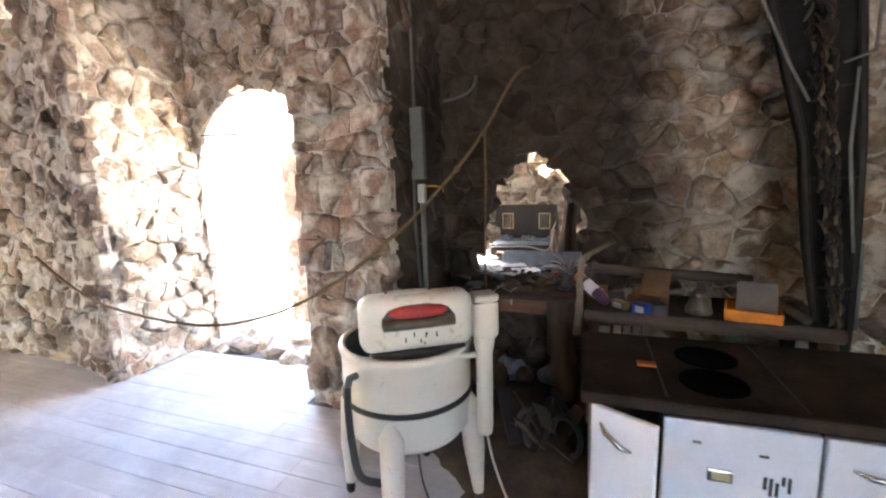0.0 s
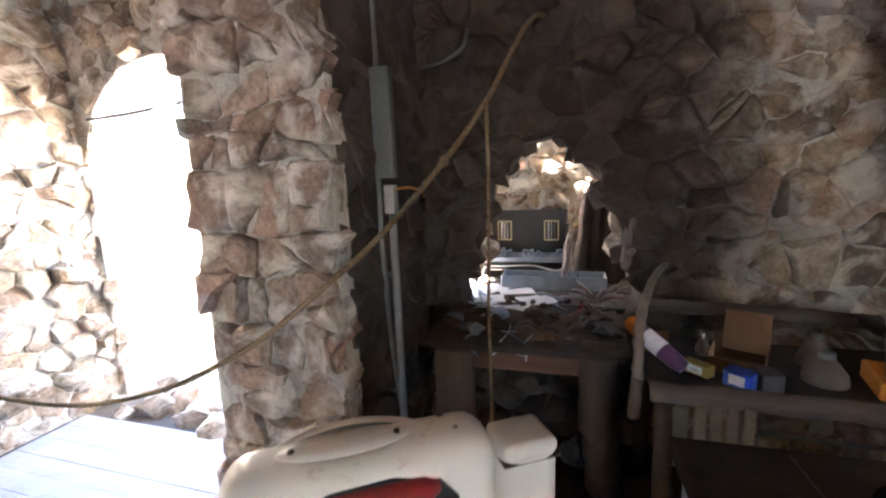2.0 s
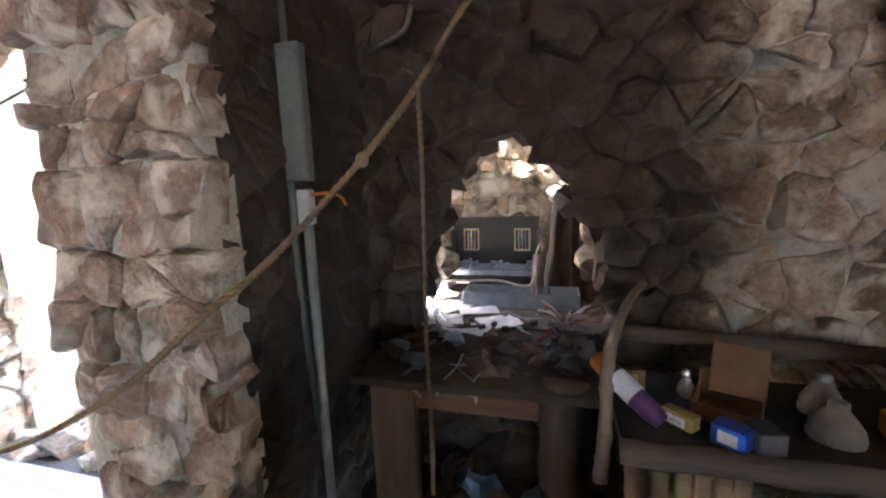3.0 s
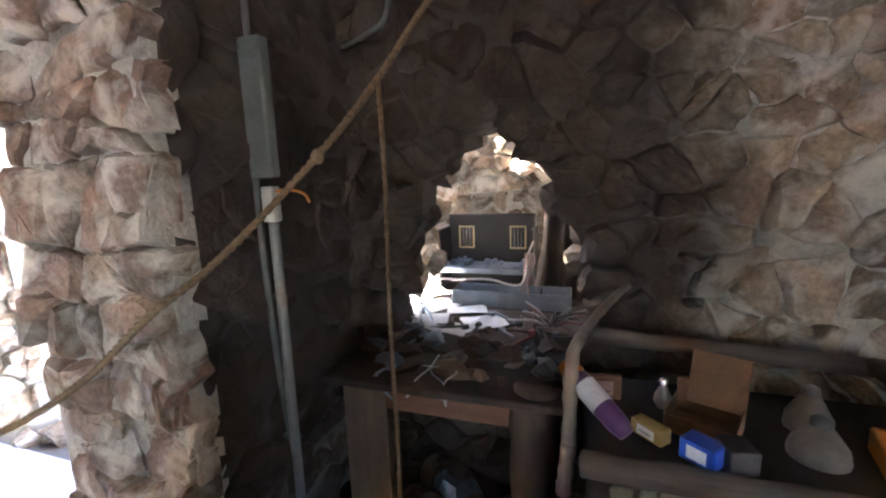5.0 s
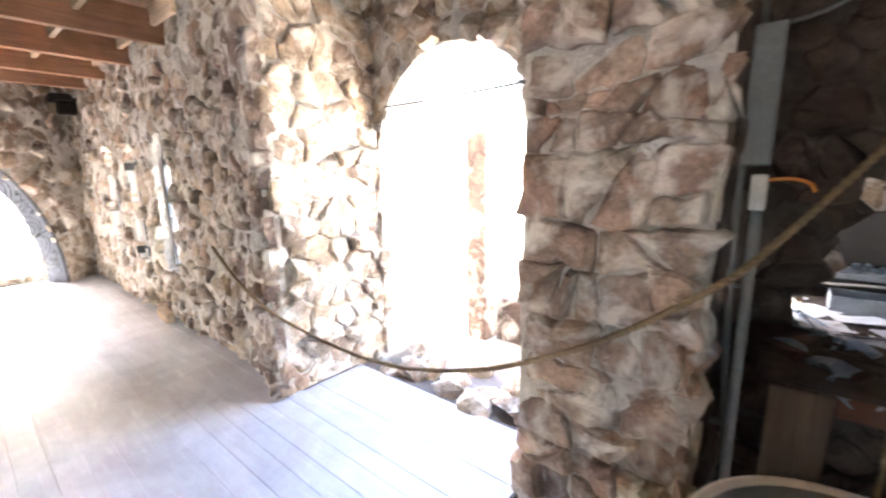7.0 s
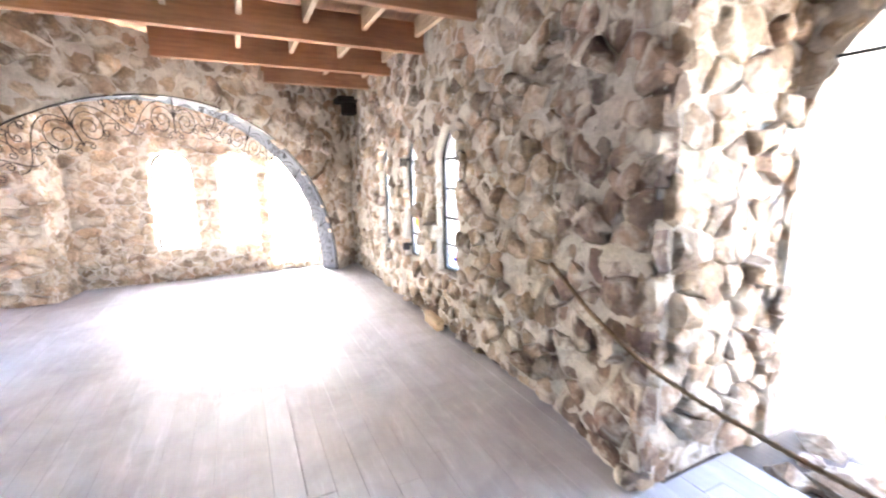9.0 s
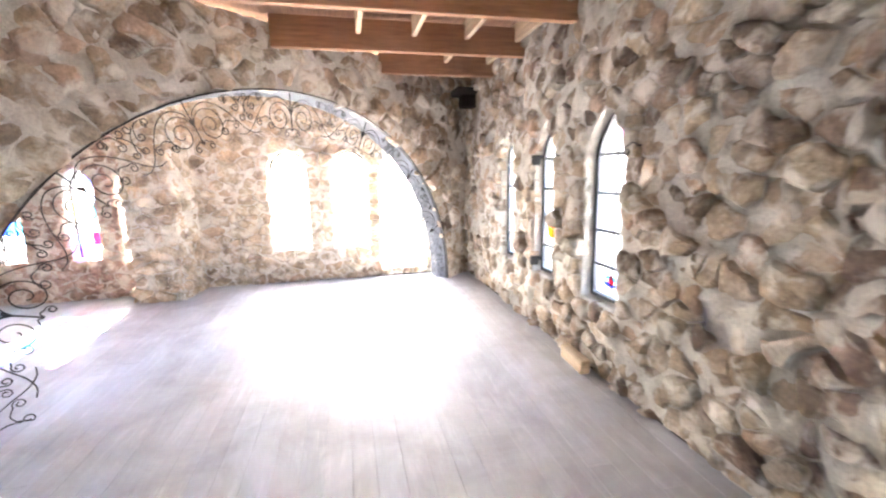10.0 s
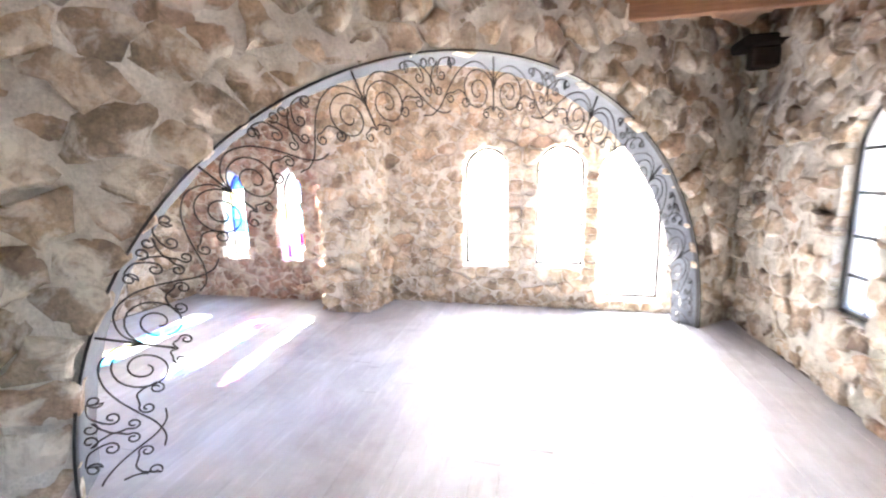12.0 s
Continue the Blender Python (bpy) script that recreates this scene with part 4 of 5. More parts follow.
# ---- alcove: conduit, ropes, bench ----
def rot_box(bm, a, b, sx, sy):
    """A bar of section sx by sy from a to b."""
    a, b = Vector(a), Vector(b)
    d = b - a
    m = Matrix.Translation((a + b) / 2) @ d.to_track_quat("Z", "Y").to_matrix().to_4x4()
    return box_bm(0, 0, 0, sx, sy, d.length, min(sx, sy) * 0.12, 1, m=m, bm=bm)


def wobbly(points, radius, seed, n=6, seg=10, knots=0.12, ends=None):
    """A natural branch or log: a bent tapering bar with knots."""
    rng = random.Random(seed)
    pts = curve_points(points, n)
    r = []
    for k in range(len(pts)):
        base = radius if ends is None else ends[0] + (ends[1] - ends[0]) * k / (len(pts) - 1)
        r.append(base * (1 + rng.uniform(-knots, knots)))
        pts[k] = pts[k] + Vector([rng.uniform(-0.12, 0.12) * radius for _ in range(3)])
    return tube(pts, radius, seg, taper=r)


gutter = empty("electrical_gutter", Matrix.Translation((-1.160, 2.775, 1.612)), "grey steel electrical gutter box fixed to the dark alcove wall", "electrical box")
part("box", box_bm(0, 0.0, 0.243, 0.092, 0.05, 0.486, 0.005, 1), GREY_BOX, gutter)
part("cover", box_bm(0.0, -0.0275, 0.243, 0.086, 0.006, 0.476, 0.002, 1), GREY_BOX, gutter)
for k in range(4):
    part("screw", lathe([(0.001, 0), (0.006, 0), (0.005, 0.003), (0.001, 0.004)], 8, m=Matrix.Translation((-0.035 + 0.07 * (k % 2), -0.0305, 0.03 + 0.42 * (k // 2))) @ Matrix.Rotation(radians(90), 4, "X")), GALV, gutter)
up = empty("conduit", Matrix.Translation((-1.18, 2.775, 2.098)), "thin grey steel conduit rising from the gutter box", "conduit")
part("pipe", tube([(0, 0, 0), (-0.005, 0.01, 0.6), (-0.02, 0.02, 1.6)], 0.012, 8), GALV, up, smooth=True)
down = empty("conduit", Matrix.Translation((-1.168, 2.795, 0)), "grey steel conduits running down from the gutter box to the floor", "conduit")
part("pipe", tube(curve_points([(-0.03, -0.03, 1.62), (-0.03, -0.03, 1.3), (-0.01, -0.03, 0.8), (0.03, -0.02, 0.3), (0.04, -0.02, 0.0)], 5), 0.013, 8), GALV, down, smooth=True)
part("pipe", tube([(0.030, -0.03, 1.45), (0.030, -0.03, 0.0)], 0.019, 10), plain("pale_conduit", (0.27, 0.285, 0.28), 0.5, 0.3, 0.2, 9), down, "pale grey conduit", smooth=True)
for z in (0.55, 1.15):
    part("strap", box_bm(-0.012, 0.0, z, 0.085, 0.03, 0.02, 0.003, 1), GALV, down)
switch = empty("switch_box", Matrix.Translation((-1.140, 2.765, 1.45)), "small pale switch box on the conduit with an orange wire", "switch box")
part("box", box_bm(0, 0, 0.065, 0.05, 0.05, 0.13, 0.005, 1), plain("pale_painted_metal", (0.55, 0.55, 0.52), 0.5), switch)
part("wire", tube(curve_points([(0.02, 0.0, 0.11), (0.09, 0.0, 0.115), (0.14, 0.01, 0.10), (0.16, 0.01, 0.07)], 6), 0.006, 6), plain("orange_wire", (0.6, 0.2, 0.03), 0.6), switch, "orange wire", smooth=True)
ring = empty("rope_ring", Matrix.Translation((-0.49, 3.43, 2.44)), "rusty iron ring in the sooted wall holding the rope", "ring")
part("ring", tube([(0.03 * math.cos(t * 0.5236), -0.02, 0.03 * math.sin(t * 0.5236)) for t in range(13)], 0.006, 6), RUST, ring, smooth=True)
part("staple", tube([(0, 0.06, 0.03), (0, -0.025, 0.03)], 0.007, 6), RUST, ring)
bracket = empty("wall_hook", Matrix.Translation((-0.95, 3.40, 2.28)), "bent grey pipe hook on the sooted wall", "hook")
part("bent_pipe", tube(curve_points([(-0.25, 0.06, -0.03), (-0.10, -0.03, -0.03), (0.02, -0.04, 0.02), (0.06, -0.04, 0.12)], 6), 0.012, 8), GALV, bracket, smooth=True)


def strand_rope(name, points, radius, label):
    """Rope of three twisted strands."""
    top = empty(name, Matrix.Translation(points[0]), label, "rope")
    line = curve_points(points, 14)
    for s in range(3):
        pts = []
        travelled = 0.0
        for k, p in enumerate(line):
            d = (line[min(k + 1, len(line) - 1)] - line[max(k - 1, 0)]).normalized()
            side = d.cross(Vector((0.3, 0.9, 0.1))).normalized()
            upv = d.cross(side)
            if k:
                travelled += (p - line[k - 1]).length
            a = travelled * 70 + s * 2.094
            pts.append(p + (side * math.cos(a) + upv * math.sin(a)) * radius * 0.5 - Vector(points[0]))
        part("strand", tube(pts, radius * 0.62, 6), ROPE, top, smooth=True)
    return top


strand_rope("rope", [(-4.25, 2.05, 1.09), (-3.92, 2.07, 0.87), (-3.57, 2.12, 0.705), (-3.02, 2.19, 0.605), (-2.55, 2.22, 0.61), (-2.10, 2.25, 0.715), (-1.80, 2.27, 0.84), (-1.50, 2.285, 1.01), (-1.20, 2.31, 1.24), (-1.07, 2.43, 1.37), (-0.84, 2.64, 1.67), (-0.685, 2.80, 1.93), (-0.57, 3.00, 2.22), (-0.52, 3.20, 2.36), (-0.49, 3.44, 2.44)],
            0.0125, "sagging hemp rope strung across the doorway from wall to wall")
strand_rope("rope", [(-0.69, 2.79, 1.91), (-0.69, 2.80, 1.6), (-0.70, 2.80, 1.0), (-0.695, 2.80, 0.6), (-0.70, 2.80, 0.36)], 0.009, "thin hemp rope hanging down in front of the bench")
knot = empty("rope_knot", Matrix.Translation((-0.84, 2.64, 1.67)), "knot tied in the hemp rope", "knot")
part("knot", lathe([(0.002, -0.025), (0.016, -0.018), (0.022, 0), (0.016, 0.018), (0.002, 0.025)], 10), ROPE, knot, smooth=True)
wire = empty("door_wire", Matrix.Translation((-3.58, 3.17, 2.1)), "thin dark wire stretched across the doorway", "wire")
part("strand", tube([(0, 0, 0), (0.8, -0.34, -0.07), (1.62, -0.70, -0.13)], 0.008, 5), IRON, wire)
part("hook", tube(curve_points([(1.60, -0.72, -0.12), (1.70, -0.70, -0.15), (1.76, -0.69, -0.10)], 5), 0.008, 6), IRON, wire)

# forge bench: a plank and a tree trunk carry a heavy timber top that runs through the opening
bench = empty("forge_bench", Matrix.Translation((-0.6, 3.3, 0)), "rough dark timber bench built through the forge opening", "bench")
part("plank_leg", box_bm(-0.33, -0.30, 0.35, 0.21, 0.05, 0.70, 0.005, 1), PLANK_WOOD, bench, "pale sawn plank leg")
part("trunk_leg", wobbly([(0.43, -0.30, 0.0), (0.42, -0.30, 0.25), (0.39, -0.31, 0.5), (0.40, -0.30, 0.80)], 0.085, 3, 6, 14, 0.06, (0.085, 0.095)), OLD_WOOD, bench, "knotty tree-trunk leg", smooth=True)
part("trunk_fork", wobbly([(0.40, -0.30, 0.52), (0.32, -0.29, 0.66), (0.24, -0.27, 0.78)], 0.05, 4, 6, 10, 0.08, (0.05, 0.045)), OLD_WOOD, bench, smooth=True)
part("front_rail", box_bm(0.06, -0.30, 0.69, 0.56, 0.07, 0.13, 0.006, 1), timber("red_brown_rail", (0.16, 0.075, 0.045), 0.8, "X"), bench, "red-brown front rail")
for k in range(5):
    part("top_board", box_bm(0.03 + 0.01 * (k % 2), -0.24 + 0.36 * k, 0.765, 1.02 if k < 2 else 1.3, 0.34, 0.035, 0.006, 1), plain("grimy_bench_top_%s" % "abcde"[k], (0.05, 0.035, 0.026), 0.85, 0, 0.5, 9, 0.4), bench)

# metal tool cabinet and trays in the chamber
DARK_PAINT = plain("dark_painted_steel", (0.022, 0.019, 0.018), 0.45, 0.3, 0.3, 6)
TIN = plain("dusty_tin", (0.22, 0.25, 0.285), 0.4, 0.7, 0.25, 8)
cab = empty("tool_cabinet", Matrix.Translation((-0.69, 4.42, 0.785)), "dark steel tool cabinet with two barred vents on the bench", "cabinet")
part("back", box_bm(0, 0.16, 0.27, 0.66, 0.03, 0.52, 0.006, 1), DARK_PAINT, cab)
part("shelf", box_bm(0, 0.0, 0.16, 0.66, 0.28, 0.018, 0.003, 1), TIN, cab)
part("front_lip", box_bm(0, -0.15, 0.158, 0.66, 0.012, 0.035, 0.002, 1), TIN, cab)
for x in (-0.33, 0.33):
    part("side", box_bm(x, 0.03, 0.22, 0.02, 0.28, 0.44, 0.004, 1), DARK_PAINT, cab)
for x in (-0.19, 0.20):
    vent = part("vent_frame", fill_bm([(x - 0.06, 0.27), (x + 0.06, 0.27), (x + 0.06, 0.44), (x - 0.06, 0.44)], [[(x - 0.05, 0.28), (x - 0.05, 0.43), (x + 0.05, 0.43), (x + 0.05, 0.28)]], 0.012), plain("brass_grille", (0.45, 0.36, 0.2), 0.4, 0.7), cab, "pale barred vent")
    vent.matrix_local = Matrix.Translation((0, 0.14, 0)) @ Matrix.Rotation(radians(90), 4, "X")
    for k in range(3):
        part("vent_bar", box_bm(x - 0.025 + 0.025 * k, 0.355, 0.0, 0.007, 0.15, 0.008), CHROME, vent)
tray = empty("tool_tray", Matrix.Translation((-0.46, 4.06, 0.785)), "long grey sheet-metal tray full of small tools", "tray")
part("front", box_bm(0, -0.10, 0.05, 0.72, 0.008, 0.10, 0.002, 1), TIN, tray)
part("rear", box_bm(0, 0.10, 0.05, 0.72, 0.008, 0.10, 0.002, 1), TIN, tray)
for x in (-0.36, 0.36):
    part("end", box_bm(x, 0, 0.05, 0.008, 0.2, 0.10, 0.002, 1), TIN, tray)
part("bottom", box_bm(0, 0, 0.006, 0.72, 0.2, 0.008), TIN, tray)
rng = random.Random(31)
BLUE_GREY = plain("blue_grey_steel", (0.22, 0.27, 0.33), 0.4, 0.6, 0.3, 20)
for k in range(16):
    x, y, z = -0.69 + rng.uniform(-0.28, 0.28), 4.40 + rng.uniform(-0.09, 0.06), 0.955
    a = rng.uniform(0, 3.1)
    tool = empty("steel_tool", Matrix.Translation((x, y, z)) @ Matrix.Rotation(a, 4, "Z"), "small worn steel tool lying on the cabinet shelf", "tool", "tools on the cabinet shelf")
    l = rng.uniform(0.05, 0.11)
    part("shank", tube([(-l, 0, 0.006), (0, 0, 0.010), (l * 0.6, 0.0, 0.016)], 0.006, 6), BLUE_GREY, tool, smooth=True)
    part("jaw", box_bm(l * 0.8, 0, 0.022, 0.045, 0.03, 0.04, 0.008, 2), BLUE_GREY if k % 3 else TIN, tool)
for k in range(22):
    x, y = rng.uniform(-1.02, -0.12), rng.uniform(3.30, 3.86)
    a = rng.uniform(0, 3.1)
    tool = empty("bench_tool", Matrix.Translation((x, y, 0.784)) @ Matrix.Rotation(a, 4, "Z"), "small tool or scrap lying on the forge bench", "tool", "clutter on the bench")
    l = rng.uniform(0.04, 0.12)
    mat = rng.choice((BLUE_GREY, TIN, RUBBER, RUST, plain("clutter_red", (0.22, 0.05, 0.04), 0.5) if k == 3 else IRON))
    part("bar", rot_box(None, (-l, 0, 0.010), (l, rng.uniform(-0.02, 0.02), 0.012 + rng.uniform(0, 0.02)), 0.014, 0.012), mat, tool)
    part("end", box_bm(l, 0, 0.018, 0.04, 0.03, 0.034, 0.006, 1), mat, tool)
PAPER = plain("crumpled_paper", (0.62, 0.62, 0.63), 0.8, 0, 0.15, 12, 0.6)
for x, y, w, d, a in ((-0.86, 3.66, 0.20, 0.17, 0.2), (-0.72, 3.54, 0.28, 0.16, -0.3), (-0.55, 3.66, 0.25, 0.2, 0.5), (-1.02, 3.80, 0.22, 0.16, -0.2), (-1.12, 3.98, 0.26, 0.2, 0.1), (-0.90, 3.90, 0.26, 0.18, 1.0), (-0.70, 3.86, 0.24, 0.14, 0.3), (-1.05, 4.18, 0.22, 0.2, 0.6)):
    bm = bmesh.new()
    bmesh.ops.create_grid(bm, x_segments=6, y_segments=5, size=0.5, matrix=Matrix.Diagonal((w, d, 1, 1)))
    for v in bm.verts:
        v.co.z = 0.012 + 0.012 * noise.noise(v.co * 22 + Vector((x * 9, 0, 0)))
    r = bmesh.ops.extrude_face_region(bm, geom=list(bm.faces))
    for v in r["geom"]:
        if isinstance(v, bmesh.types.BMVert):
            v.co.z += 0.003
    sheet_ob = part("paper_sheet", bm, PAPER)
    sheet_ob.matrix_world = Matrix.Translation((x, y, 0.783)) @ Matrix.Rotation(a, 4, "Z")
    tagged(sheet_ob, "crumpled pale paper lying on the forge bench", "paper", "papers on the bench")
# hanging leather and cloth, cable coil and bundle
def hanging(name, x0, x1, y, z0, z1, folds, mat, label, seed):
    """A limp sheet hanging in folds, wider below than at its nail."""
    verts, faces, nu, nv = [], [], 16, 12
    for side in (0.0, 0.006):
        for j in range(nv + 1):
            for i in range(nu + 1):
                u, v = i / nu, j / nv
                p = Vector((u * 3, v * 3, seed))
                spread = 0.55 + 0.45 * v
                x = (x0 + x1) / 2 + (u - 0.5) * (x1 - x0) * spread + 0.02 * noise.noise(p)
                z = z1 + (z0 - z1) * v + 0.05 * v * noise.noise(p * 1.7)
                verts.append((x, y + side + (0.02 + 0.03 * v) * math.sin(u * folds * 6.28 + seed) + 0.02 * noise.noise(p * 2), z))
    n = (nu + 1) * (nv + 1)
    for j in range(nv):
        for i in range(nu):
            k = j * (nu + 1) + i
            faces += [(k, k + 1, k + nu + 2, k + nu + 1), (n + k, n + k + nu + 1, n + k + nu + 2, n + k + 1)]
    me = bpy.data.meshes.new(name)
    me.from_pydata(verts, [], faces)
    me.polygons.foreach_set("use_smooth", [True] * len(me.polygons))
    me.materials.append(mat)
    return tagged(new(name, me), label, name.split("_")[-1])


LEATHER = plain("dark_brown_leather", (0.045, 0.028, 0.018), 0.7, 0, 0.4, 7, 0.4)
apron = hanging("leather_apron", -0.34, 0.06, 4.20, 0.80, 1.46, 3, LEATHER, "dark brown leather apron hanging beside the tool cabinet", 2.0)
part("neck_strap", tube(curve_points([(-0.24, 4.20, 1.44), (-0.18, 4.22, 1.56), (-0.10, 4.24, 1.57), (-0.04, 4.20, 1.44)], 6), 0.008, 6), LEATHER, apron, smooth=True)
part("nail", tube([(-0.14, 4.75, 1.585), (-0.14, 4.20, 1.575)], 0.007, 6), RUST, apron, "long rusty nail")
hanging("pink_cloth", -0.41, -0.31, 4.16, 0.80, 1.10, 2, plain("faded_pink_cloth", (0.42, 0.31, 0.28), 0.9), "faded pink cloth hanging from the cabinet shelf", 5.0)
coil = empty("wire_bundle", Matrix.Translation((-0.18, 3.62, 0.785)), "tangled bundle of stripped silvery wire on the bench", "wire")
WIRE = (plain("silver_wire", (0.5, 0.5, 0.52), 0.35, 0.8), plain("dark_wire", (0.05, 0.03, 0.03), 0.5), plain("red_wire", (0.2, 0.06, 0.05), 0.6))
for k in range(34):
    a, e = rng.uniform(0.3, 2.9), rng.uniform(0.1, 0.8)
    l = rng.uniform(0.12, 0.24)
    tip = Vector((-math.cos(a) * math.cos(e) * l, -0.12 * rng.random(), 0.04 + math.sin(e) * l))
    part("wire", tube(curve_points([(0.04 * rng.uniform(-1, 1), 0.02, 0.02), tip * 0.5 + Vector((0, 0, 0.03)), tip], 4), 0.004, 5), WIRE[0 if k % 3 else rng.randrange(1, 3)], coil)
lead = empty("cable", Matrix.Translation((-0.95, 4.0, 0.79)), "pale cable looping over the metal tray", "cable")
part("flex", tube(curve_points([(-0.02, -0.02, 0.0), (0.0, 0.0, 0.14), (0.15, 0.0, 0.155), (0.35, 0.02, 0.16), (0.55, 0.05, 0.13), (0.58, 0.2, 0.30), (0.60, 0.3, 0.36)], 8), 0.007, 6), plain("pale_flex", (0.5, 0.46, 0.42), 0.5), lead, smooth=True)

# log table with clutter
table = empty("log_table", Matrix.Translation((0.5, 2.85, 0)), "rustic log-framed table standing against the stone wall", "table")
part("front_log", wobbly([(-0.53, -0.17, 0.735), (-0.2, -0.175, 0.735), (0.2, -0.17, 0.725), (0.75, -0.165, 0.72)], 0.040, 7, 6, 12, 0.06), LOG_WOOD, table, "peeled log front rail", smooth=True)
part("rear_log", wobbly([(-0.5, 0.42, 0.92), (0.0, 0.42, 0.90), (0.5, 0.40, 0.88)], 0.035, 8, 6, 10, 0.08), LOG_WOOD, table, smooth=True)
part("side_log", wobbly([(0.42, 0.40, 0.90), (0.48, 0.2, 0.86), (0.62, -0.12, 0.78)], 0.028, 9, 6, 10, 0.08), LOG_WOOD, table, smooth=True)
part("top_board", box_bm(0.1, 0.12, 0.735, 1.25, 0.56, 0.03, 0.004, 1), plain("black_tabletop", (0.03, 0.024, 0.02), 0.8, 0, 0.4), table)
for k in range(4):
    part("slat", box_bm(-0.345 + 0.055 * k, -0.15, 0.44, 0.042, 0.03, 0.52, 0.006, 1), plain("pale_slat_%s" % "abcd"[k], (0.46 + 0.03 * (k % 3), 0.45, 0.36), 0.7), table, "pale upright slat")
cloth = box_bm(-0.425, -0.165, 0.55, 0.07, 0.02, 0.26, 0.008, 2)
for v in cloth.verts:
    v.co += Vector((0.012 * noise.noise(v.co * 14), 0.02 * noise.noise(v.co * 11), 0))
part("rag", cloth, plain("pale_green_rag", (0.34, 0.36, 0.29), 0.9), table, "pale rag tied to the log leg")
part("steel_rod", tube([(-0.15, -0.16, 0.60), (0.62, -0.16, 0.585)], 0.010, 8), GALV, table, "bright steel rod under the rail", smooth=True)
for x in (-0.48, 0.70):
    part("leg", wobbly([(x, -0.15, 0.0), (x + 0.01, -0.155, 0.35), (x, -0.15, 0.72)], 0.04, 11, 5, 10, 0.08), LOG_WOOD, table, smooth=True)
    part("leg", wobbly([(x, 0.36, 0.0), (x + 0.01, 0.36, 0.35), (x, 0.36, 0.73)], 0.04, 12, 5, 10, 0.08), LOG_WOOD, table, smooth=True)
PEELED = timber("peeled_branch", (0.24, 0.19, 0.15), 0.8, "Z")
branch = empty("forked_branch", Matrix.Translation((-0.07, 2.745, 0)), "peeled crooked branch leaning between bench and wall", "branch")
part("stem", wobbly([(-0.015, -0.02, 0.60), (-0.01, -0.015, 0.66), (0.0, 0.0, 0.82), (0.0, 0.0, 0.98), (0.02, 0.02, 1.08), (0.12, 0.40, 1.09), (0.245, 0.76, 1.10)], 0.019, 13, 6, 10, 0.14, (0.025, 0.017)), PEELED, branch, smooth=True)
part("knot", wobbly([(-0.015, -0.035, 0.59), (-0.01, -0.03, 0.66), (0.0, -0.02, 0.76)], 0.028, 14, 4, 10, 0.1, (0.026, 0.021)), PEELED, branch, smooth=True)
part("twig", wobbly([(0.24, 0.75, 1.10), (0.22, 0.74, 1.15), (0.19, 0.73, 1.18)], 0.014, 15, 4, 8, 0.1), PEELED, branch, smooth=True)
part("twig", wobbly([(0.24, 0.74, 1.10), (0.27, 0.72, 1.0), (0.28, 0.70, 0.93)], 0.014, 16, 4, 8, 0.1), JOIST_WOOD, branch, smooth=True)


def carton(name, m, sx, sy, sz, mat, label, face=None, bars=0):
    top = empty(name, m, label, "box")
    part("carton", box_bm(0, 0, sz / 2, sx, sy, sz, 0.003, 1), mat, top)
    if face:
        part("label", box_bm(0, -sy / 2 - 0.001, sz * 0.5, sx * 0.55, 0.002, sz * 0.6), face, top, "pale printed label")
        for k in range(bars):
            part("print_bar", box_bm(0.0, -sy / 2 - 0.0025, sz * (0.38 + 0.1 * k), sx * 0.4, 0.001, sz * 0.03), IRON, top, "illegible line of print")
    return top


PURPLE = plain("purple_plastic", (0.10, 0.035, 0.12), 0.4)
ORANGE = plain("orange_plastic", (0.75, 0.26, 0.03), 0.45)
WHITE_LABEL = plain("white_label", (0.72, 0.72, 0.75), 0.5, 0, 0.05)
BLUE = plain("bright_blue_card", (0.02, 0.10, 0.60), 0.35)
CARD = plain("brown_cardboard", (0.17, 0.09, 0.045), 0.85)
tubem = look((-0.085, 2.90, 0.938), (0.115, 2.71, 0.803)) @ Matrix.Rotation(radians(180), 4, "X")
bottle = empty("plastic_bottle", tubem, "purple plastic bottle with an orange cap lying aslant", "bottle")
part("bottle_body", tube([(0, 0, 0.045), (0, 0, 0.06), (0, 0, 0.16), (0, 0, 0.24), (0, 0, 0.275)], 0.036, 16, taper=[0.026, 0.036, 0.037, 0.035, 0.026]), PURPLE, bottle, smooth=True)
part("cap", tube([(0, 0, -0.01), (0, 0, 0.0), (0, 0, 0.045), (0, 0, 0.05)], 0.034, 16, taper=[0.028, 0.034, 0.036, 0.030]), ORANGE, bottle, "orange cap", smooth=True)
part("label", tube([(0, 0, 0.085), (0, 0, 0.175)], 0.0385, 16, cap=False), WHITE_LABEL, bottle, "white label", smooth=True)
open_box = empty("cardboard_box", Matrix.Translation((0.345, 2.93, 0.752)) @ Matrix.Rotation(radians(-24), 4, "Z"), "open brown cardboard box with a raised flap on the table", "box")
part("bottom", box_bm(0, 0, 0.004, 0.20, 0.17, 0.006), CARD, open_box)
for sx, sy, w, d, h in ((0, -0.083, 0.20, 0.005, 0.06), (-0.098, 0, 0.005, 0.17, 0.075), (0.098, 0, 0.005, 0.17, 0.075), (0, 0.083, 0.20, 0.005, 0.12)):
    part("side", box_bm(sx, sy, h / 2, w, d, h, 0.001, 1), CARD, open_box)
part("flap", box_bm(0.02, 0, 0.09, 0.17, 0.005, 0.18, 0.002, 1, m=Matrix.Translation((0, 0.05, 0.055)) @ Matrix.Rotation(radians(-24), 4, "X")), CARD, open_box, "raised cardboard flap")
bulb = empty("light_bulb", Matrix.Translation((0.24, 3.03, 0.752)), "old dusty light bulb lying behind the cardboard box", "bulb")
